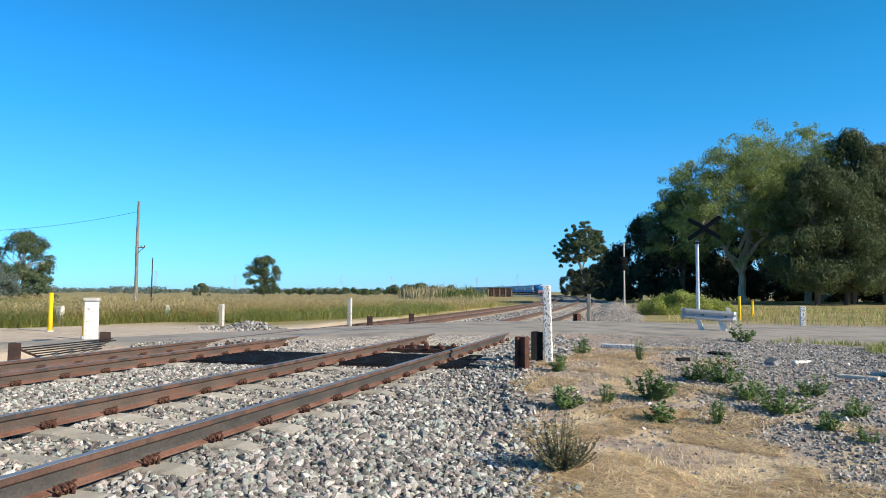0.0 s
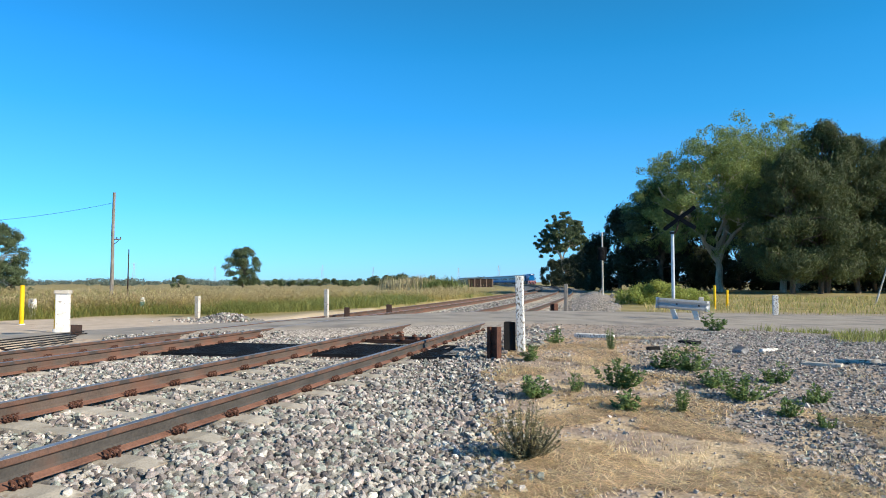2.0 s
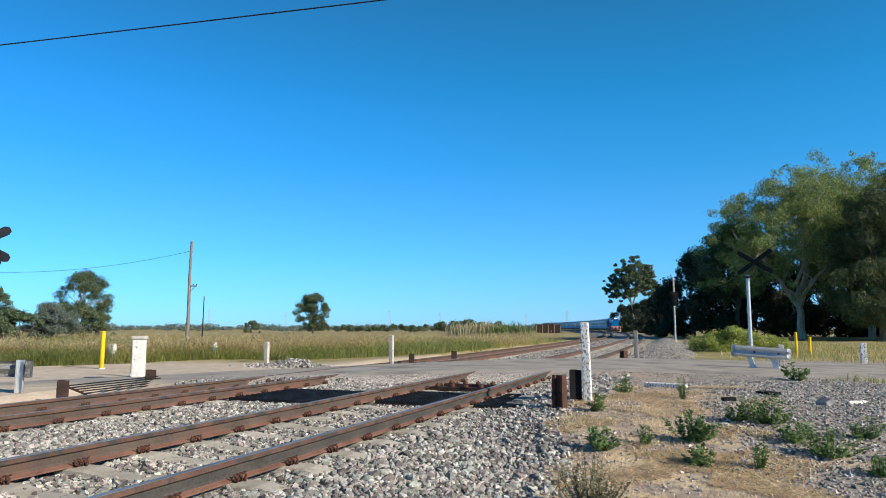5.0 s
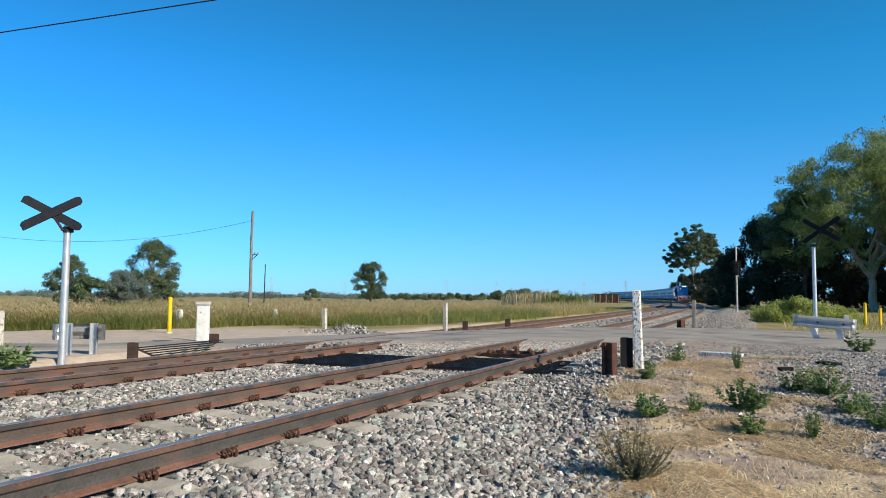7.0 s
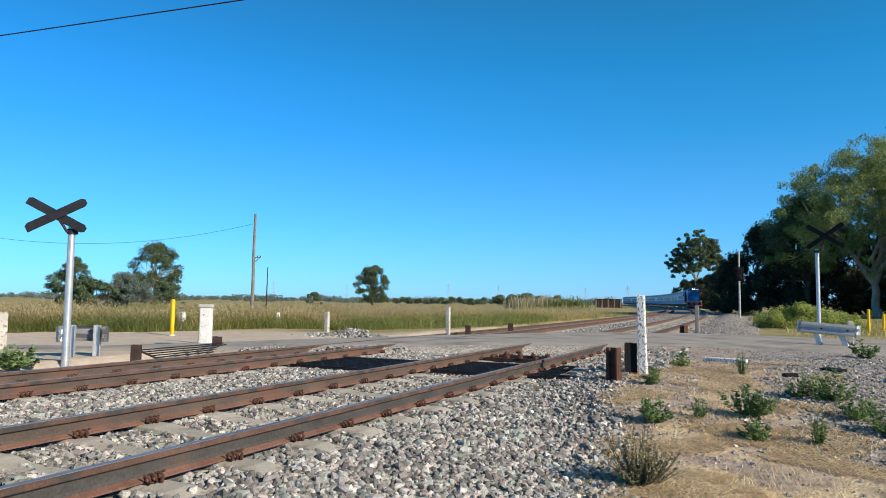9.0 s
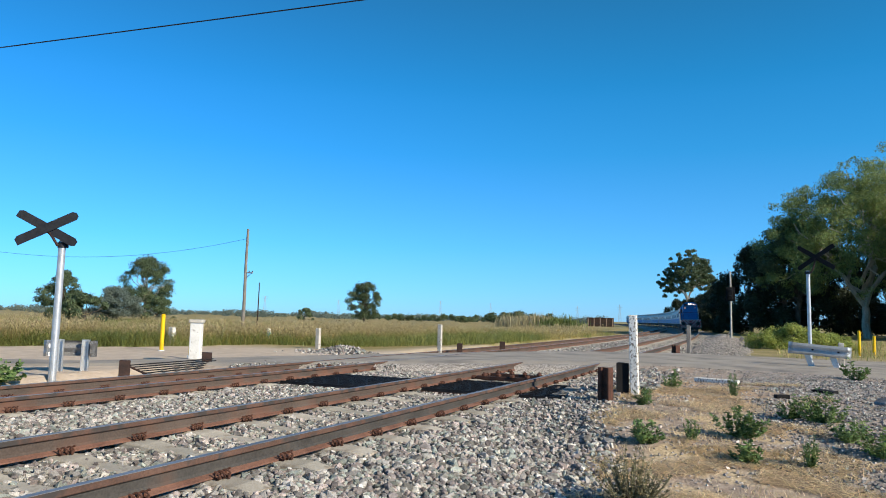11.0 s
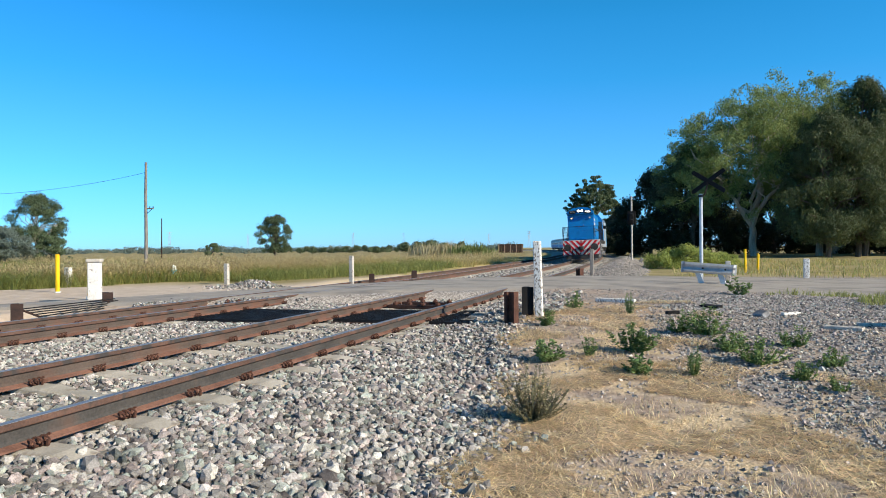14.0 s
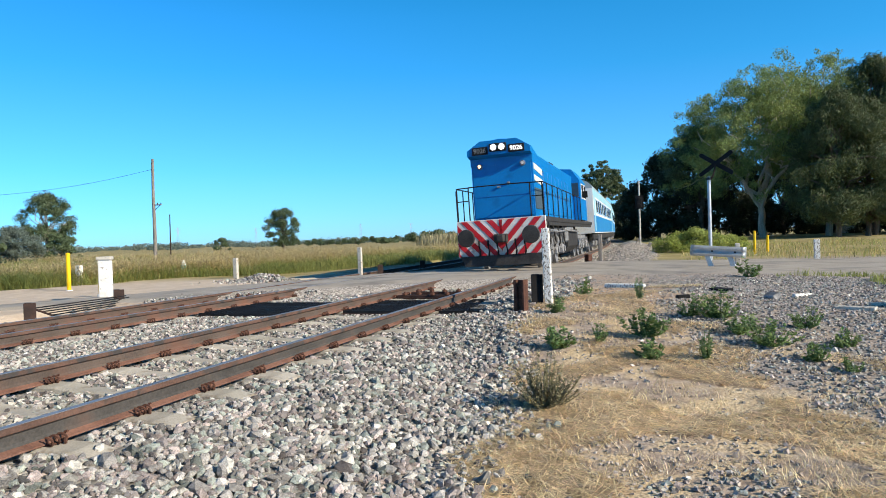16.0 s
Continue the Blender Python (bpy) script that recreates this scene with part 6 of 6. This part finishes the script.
def build_stones():
    g = random.Random(12)
    near, far, small = [], [], []
    tries = 0
    while len(near) < 48000 and tries < 400000:
        tries += 1
        y = 1.2 + 13.5 * g.random() ** 1.25
        x = g.uniform(-10.6, 0.3)
        u = x - CENTRE
        edge = 3.35 - 1.4 * smooth(4.5, 14.0, y) + 0.25 * noise.noise((y * 1.1, 0, 5))
        if u > edge + 0.5 * g.random() ** 3:
            continue
        if x < -5.6 and y < 3.0 or x < -7.6 and y < 4.5:
            continue
        if min(abs(u - r) for r in (-0.874, 0.874, -GAP - 0.625, -GAP + 0.625)) < 0.085:
            continue
        if 10.95 < y < 13.05 and -5.3 < x < -2.75 or 10.45 < y < 12.65 and -7.97 < x < -5.4:
            continue
        first, off = (0.34, 0.0) if abs(u) < 1.4 else (0.1, -GAP)
        if abs(u - off) < (1.39 if off == 0 else 1.0):
            k = (y - first) / 0.78
            if abs(k - round(k)) * 0.78 < 0.125 and g.random() < (0.97 if off == 0 and abs(u) > 0.75 else 0.82 if off == 0 else 0.5):
                continue
            if off == 0 and abs(u) < 0.75 and g.random() < 0.1:
                continue
        near.append((x, y, ballast_z(x, y) + g.uniform(-0.012, 0.024)))
    close = [p for p in near if p[1] < 8.5 and p[0] > CENTRE + 0.9]
    rest = [p for p in near if not (p[1] < 8.5 and p[0] > CENTRE + 0.9)]
    v, f = stones(close, 0.0285, 5, True)
    tagged(big_mesh("ballast_stones", v, f, M_stone), "loose grey crushed stones on the ballast shoulder", "stones", kind="stuff")
    v, f = stones(rest, 0.0255, 1)
    tagged(big_mesh("ballast_stones", v, f, M_stone), "loose grey crushed stones on the track bed", "stones", kind="stuff")
    heap = thing("ballast_shoulder", pose(0, 0, 0), "loose crushed stones on the ballast shoulder", "stones")
    heap["kind"] = "structure"
    kinds = []
    for k in range(10):
        v, f = stones([(0, 0, 0)], 0.033, 100 + k, True)
        me = bpy.data.meshes.new("stone")
        me.from_pydata([tuple(p) for p in v], [], [tuple(int(i) for i in t) for t in f])
        me.materials.append(M_stone_each)
        kinds.append(me)
    for k in range(300):
        y = g.uniform(3.6, 7.5)
        x = CENTRE + g.uniform(1.45, 3.2 - 0.12 * (y - 3.6))
        o = new("stone", kinds[k % 10])
        o.parent = heap
        o.matrix_basis = pose(x, y, ballast_z(x, y) + 0.018, g.uniform(0, 360), g.uniform(0, 360), g.uniform(0, 360))
    while len(far) < 15000:
        y = 12.6 + 60 * g.random() ** 2.2
        u = g.uniform(-7.2, 3.0)
        if y < 14.8 and u < 0.9 and u > -3.2 and y < 13.1:
            continue
        x = line(y, u)[0]
        n, ff = float(np.interp(x, ROAD_X, ROAD_N)), float(np.interp(x, ROAD_X, ROAD_F))
        if n - 0.6 < y < ff + 0.3:
            continue
        far.append((x, y, ballast_z(x, y) + 0.01))
    v, f = stones(far, 0.036, 2)
    tagged(big_mesh("ballast_stones", v, f, M_stone), "grey crushed stones along the farther line", "stones", kind="stuff")
    while len(small) < 15000:
        y = 3.0 + 16 * g.random() ** 1.2
        x = g.uniform(-3.0, 8.0)
        u = x - CENTRE
        edge = 3.3 - 1.4 * smooth(4.5, 14.0, y)
        if u < edge:
            continue
        if noise.noise((x * 0.7, y * 0.7, 21)) < 0.0 and g.random() < ((0.8 - 0.5 * smooth(7, 11, y)) if x < 1.2 - 0.17 * (y - 7) else 0.15):
            continue
        small.append((x, y, ground_z(x, y) + 0.004))
    v, f = stones(small, 0.015, 3)
    coarse = []
    while len(coarse) < 18000:
        x, y = g.uniform(-0.4, 6.5), 2.8 + 14.5 * g.random() ** 1.3
        if noise.noise((x * 0.8, y * 0.8, 41)) + 0.34 * (x + 0.17 * (y - 7) - 1.1) < 0.05 * g.random() or x > 2.5 + 0.5 * y:
            continue
        coarse.append((x, y, ground_z(x, y) + 0.006))
    v2, f2 = stones(coarse, 0.0165, 4)
    mound = []
    for k in range(1300):
        x, y = g.gauss(-12.7, 0.75), g.gauss(20.1, 0.5)
        mound.append((x, y, ground_z(x, y) + 0.26 * g.random() ** 0.3 * math.exp(-((x + 12.7) / 0.8) ** 2 - ((y - 20.1) / 0.55) ** 2)))
    ridge = []
    for k in range(9000):
        y, u = g.uniform(27.5, 62), g.gauss(3.1, 1.1)
        if u < 1.6:
            continue
        h = math.exp(-((u - 3.1) / 1.35) ** 2) * (0.5 + 0.12 * noise.noise((y * 0.3, 0, 0))) * smooth(25.5, 38, y)
        ridge.append((line(y, u)[0], y, -0.4 + h))
    v4, f4 = stones(ridge, 0.024, 8)
    tagged(big_mesh("ridge_stones", v4, f4, M_pebble), "grey broken stones on the gravel heap", "stones", kind="stuff")
    v3, f3 = stones(mound, 0.04, 6)
    tagged(big_mesh("rubble_heap", v3, f3, M_stone), "low heap of grey rubble beside the pale post", "rubble", kind="stuff")
    tagged(big_mesh("loose_gravel", v2, f2, M_stone), "grey broken stones strewn on the bank", "gravel", kind="stuff")
    tagged(big_mesh("loose_gravel", v, f, M_pebble), "small loose pebbles on the bare earth", "gravel", kind="stuff")


M_stone_each = mat("ballast_stone_single", (0.145, 0.138, 0.132), (0.44, 0.422, 0.402), 14, 120, 0.9, bump=0.4, vary=0.6, depth=0.004, each="object")
build_stones()


def build_straw():
    """Dry straw lying and standing on the bank."""
    g = np.random.default_rng(44)
    n = 125000
    x, y = g.uniform(-2.4, 3.4, n), 2.6 + 12.8 * g.random(n) ** 1.25
    keep = [k for k in range(n) if x[k] - CENTRE > 3.25 - 1.4 * smooth(4.5, 14, y[k]) and noise.noise((x[k] * 0.9, y[k] * 0.9, 31)) + 0.25 * noise.noise((x[k] * 3, y[k] * 3, 2)) > 0.0 + 0.13 * max(0, x[k] + 0.17 * (y[k] - 7) - 0.8) + 0.1 * smooth(7, 11, y[k])]
    x, y = x[keep], y[keep]
    n = len(x)
    a = g.uniform(0, 2 * math.pi, n)
    L = g.uniform(0.04, 0.13, n)
    z = np.array([ground_z(p, q) for p, q in zip(x, y)]) + g.uniform(0.004, 0.03, n)
    d = np.stack([np.cos(a) * L, np.sin(a) * L, g.uniform(-0.15, 0.3, n) * L], 1)
    s = np.stack([-np.sin(a), np.cos(a), np.zeros(n)], 1) * 0.0024
    c = np.stack([x, y, z], 1)
    v = np.stack([c - d - s, c - d + s, c + d + s, c + d - s], 1).reshape(-1, 3)
    ob = big_mesh("straw", v, np.arange(4 * n).reshape(n, 4), M_straw)
    tagged(ob, "dry bleached straw lying on the bank", "straw", kind="stuff")


build_straw()


def build_tufts():
    """Low dry tufts standing in the straw."""
    g = random.Random(61)
    pts = []
    while len(pts) < 9000:
        x, y = g.uniform(-1.9, 3.2), 2.8 + 9.5 * g.random() ** 1.2
        if x - CENTRE < 3.3 - 1.4 * smooth(4.5, 14, y) or noise.noise((x * 1.1, y * 1.1, 31)) + 0.5 * noise.noise((x * 4, y * 4, 5)) < 0.14 + 0.12 * max(0, x + 0.17 * (y - 7) - 0.8):
            continue
        pts.append((x, y))
    blades("dry_grass", pts, 0.07, 0.0028, 1.6, M_straw, "low dry grass tufts on the bank", 62)


build_tufts()


def weed(x, y, h, spread_r, leaves, size, seed, label, m=None, stems=9, name="weed"):
    """A low plant: stems from one root, toothed leaves along them."""
    m = m or M_weed
    w = thing(name, pose(x, y, ground_z(x, y), 0, 0, seed * 37), label, "weed" if name == "weed" else "bush", "weeds on the bank")
    g = random.Random(seed)
    bm = bmesh.new()
    tips = []
    flat = 0.45 if m is M_weed else 0.75
    for k in range(stems):
        a = g.uniform(0, 2 * math.pi)
        r = spread_r * g.uniform(0.2, 1.0)
        hh = h * g.uniform(0.35, 1.0) * (1.15 - 0.5 * r / spread_r * (flat < 1))
        pts = [Vector((math.cos(a) * r * t ** flat, math.sin(a) * r * t ** flat, hh * t ** (1.0 if flat > 1 else 1.2) - 0.02)) for t in (0, 0.35, 0.7, 1.0)]
        tube(bm, pts, 0.006, 4, 0.002)
        tips.append(pts)
    part("stem", bm, M_dryweed if m is M_dryweed else M_weed, w)["kind"] = "stuff"
    gg = np.random.default_rng(seed)
    v, f = [], []
    for k in range(leaves):
        pts = tips[k % stems]
        t = gg.uniform(0.12, 1.0) ** (1.0 if m is M_weed else 1.35) * 2.98
        i = int(t)
        c = np.array(pts[i].lerp(pts[i + 1], t - i))
        a = gg.normal(size=3)
        a[2] = abs(a[2]) * 0.4
        a /= np.linalg.norm(a)
        b = np.cross(a, (0, 0, 1.0))
        b /= np.linalg.norm(b) + 1e-6
        L = size * gg.uniform(0.6, 1.3)
        up = np.cross(b, a) * L * 0.12
        o = len(v)
        v += [c, c + a * L * 0.35 + b * L * 0.3 - up, c + a * L * 0.7 + b * L * 0.2, c + a * L, c + a * L * 0.7 - b * L * 0.2, c + a * L * 0.35 - b * L * 0.3 - up, c + a * L * 0.5 + up]
        f += [(o, o + 1, o + 6), (o + 1, o + 2, o + 6), (o + 2, o + 3, o + 6), (o + 3, o + 4, o + 6), (o + 4, o + 5, o + 6), (o + 5, o, o + 6)]
    big_mesh("leaves", np.array(v), np.array(f), m, w)["kind"] = "stuff"


GREEN = "low leafy green weed on the dry bank"
for k, (x, y, h, r, n, s) in enumerate(((-1.08, 8.6, 0.3, 0.2, 170, 0.08), (-1.5, 11.0, 0.34, 0.14, 110, 0.07), (-1.35, 13.3, 0.38, 0.16, 120, 0.07), (0.02, 8.2, 0.26, 0.16, 110, 0.08), (-0.05, 9.3, 0.36, 0.3, 240, 0.08), (0.9, 10.6, 0.4, 0.34, 260, 0.075), (1.35, 9.0, 0.36, 0.32, 240, 0.07), (1.75, 8.4, 0.24, 0.16, 110, 0.06), (2.15, 9.0, 0.26, 0.16, 110, 0.06), (0.5, 10.8, 0.34, 0.2, 130, 0.07), (-0.6, 9.0, 0.26, 0.1, 70, 0.06), (-0.3, 12.6, 0.42, 0.1, 90, 0.05), (0.62, 8.3, 0.34, 0.12, 90, 0.05), (2.0, 8.0, 0.2, 0.12, 80, 0.05), (1.9, 10.0, 0.3, 0.18, 140, 0.06), (1.1, 9.7, 0.3, 0.26, 170, 0.07))):
    weed(x, y, h * 1.15, r * 1.15, int(n * 2.6), s * 0.78, 200 + k, GREEN, stems=20)
weed(1.93, 17.8, 0.5, 0.35, 220, 0.1, 240, "leafy green weed beside the road edge")
weed(-12.0, 7.9, 0.42, 0.7, 420, 0.12, 241, "low green bushy weed beyond the old track", stems=18)
weed(-12.9, 7.6, 0.42, 0.7, 420, 0.12, 242, "low green bushy weed beyond the old track", stems=18)
weed(5.6, 17.6, 0.4, 0.3, 160, 0.07, 243, "dry weed tuft on the road verge", M_dryweed, 14)
weed(-0.82, 6.3, 0.54, 0.35, 4600, 0.027, 250, "dry grey twiggy bush on the ballast edge", M_dryweed, 80, "dry_bush")


def debris(x, y, L, w, t, turn, label, m, tilt=0.0, name="wood_scrap", category="plank"):
    o = thing(name, pose(x, y, ground_z(x, y) + t * 0.4, tilt, 0, turn), label, category)
    bm = bmesh.new()
    box(bm, 0, 0, 0, L, w, t, min(w, t) * 0.15)
    bmesh.ops.subdivide_edges(bm, edges=[e for e in bm.edges if e.calc_length() > L * 0.5], cuts=4)
    for v in bm.verts:
        v.co += Vector((noise.noise(v.co * 5 + Vector((x, y, 0))) * 0.02, noise.noise(v.co * 7) * 0.012, noise.noise(v.co * 6 + Vector((0, x, y))) * 0.012))
    part("piece", bm, m, o)


debris(-0.72, 15.1, 0.85, 0.14, 0.09, -14, "white painted plank lying on straw", M_limewash)
debris(0.42, 12.6, 0.22, 0.12, 0.07, 20, "dark broken block on the gravel", M_black, name="broken_block", category="block")
debris(1.1, 14.0, 0.42, 0.16, 0.06, -35, "dark flat slab on the gravel", M_black, 6, name="broken_slab", category="slab")
debris(1.8, 12.5, 0.22, 0.16, 0.1, -50, "dark broken block with pale edge", M_greymech, 25, name="broken_block", category="block")
debris(2.3, 12.9, 0.36, 0.08, 0.05, 38, "pale wood scrap on the gravel", M_limewash)
debris(3.3, 11.7, 0.6, 0.1, 0.06, 5, "pale wood scrap on the gravel", M_conc)
debris(2.75, 11.3, 0.5, 0.2, 0.05, -25, "pale sandy lump on the gravel", M_conc, name="broken_slab", category="slab")
debris(-13.2, 20.3, 0.9, 0.25, 0.1, 20, "dark lump of rubble beside the pale post", M_black, name="rubble", category="rubble")
debris(-2.98, 11.9, 0.35, 1.3, 0.12, 0, "pale concrete slab end beside the rail", M_conc, name="concrete_slab", category="slab")
for x, y, a in ((-3.1, 28.3, 20), (-3.35, 28.7, 70), (-3.0, 28.9, -30), (-3.5, 28.2, 5)):
    debris(x, y, 0.3, 0.16, 0.12, a, "broken brown brick beside the rail stub", M_wagonpost, 12, name="broken_brick", category="brick")

motions()
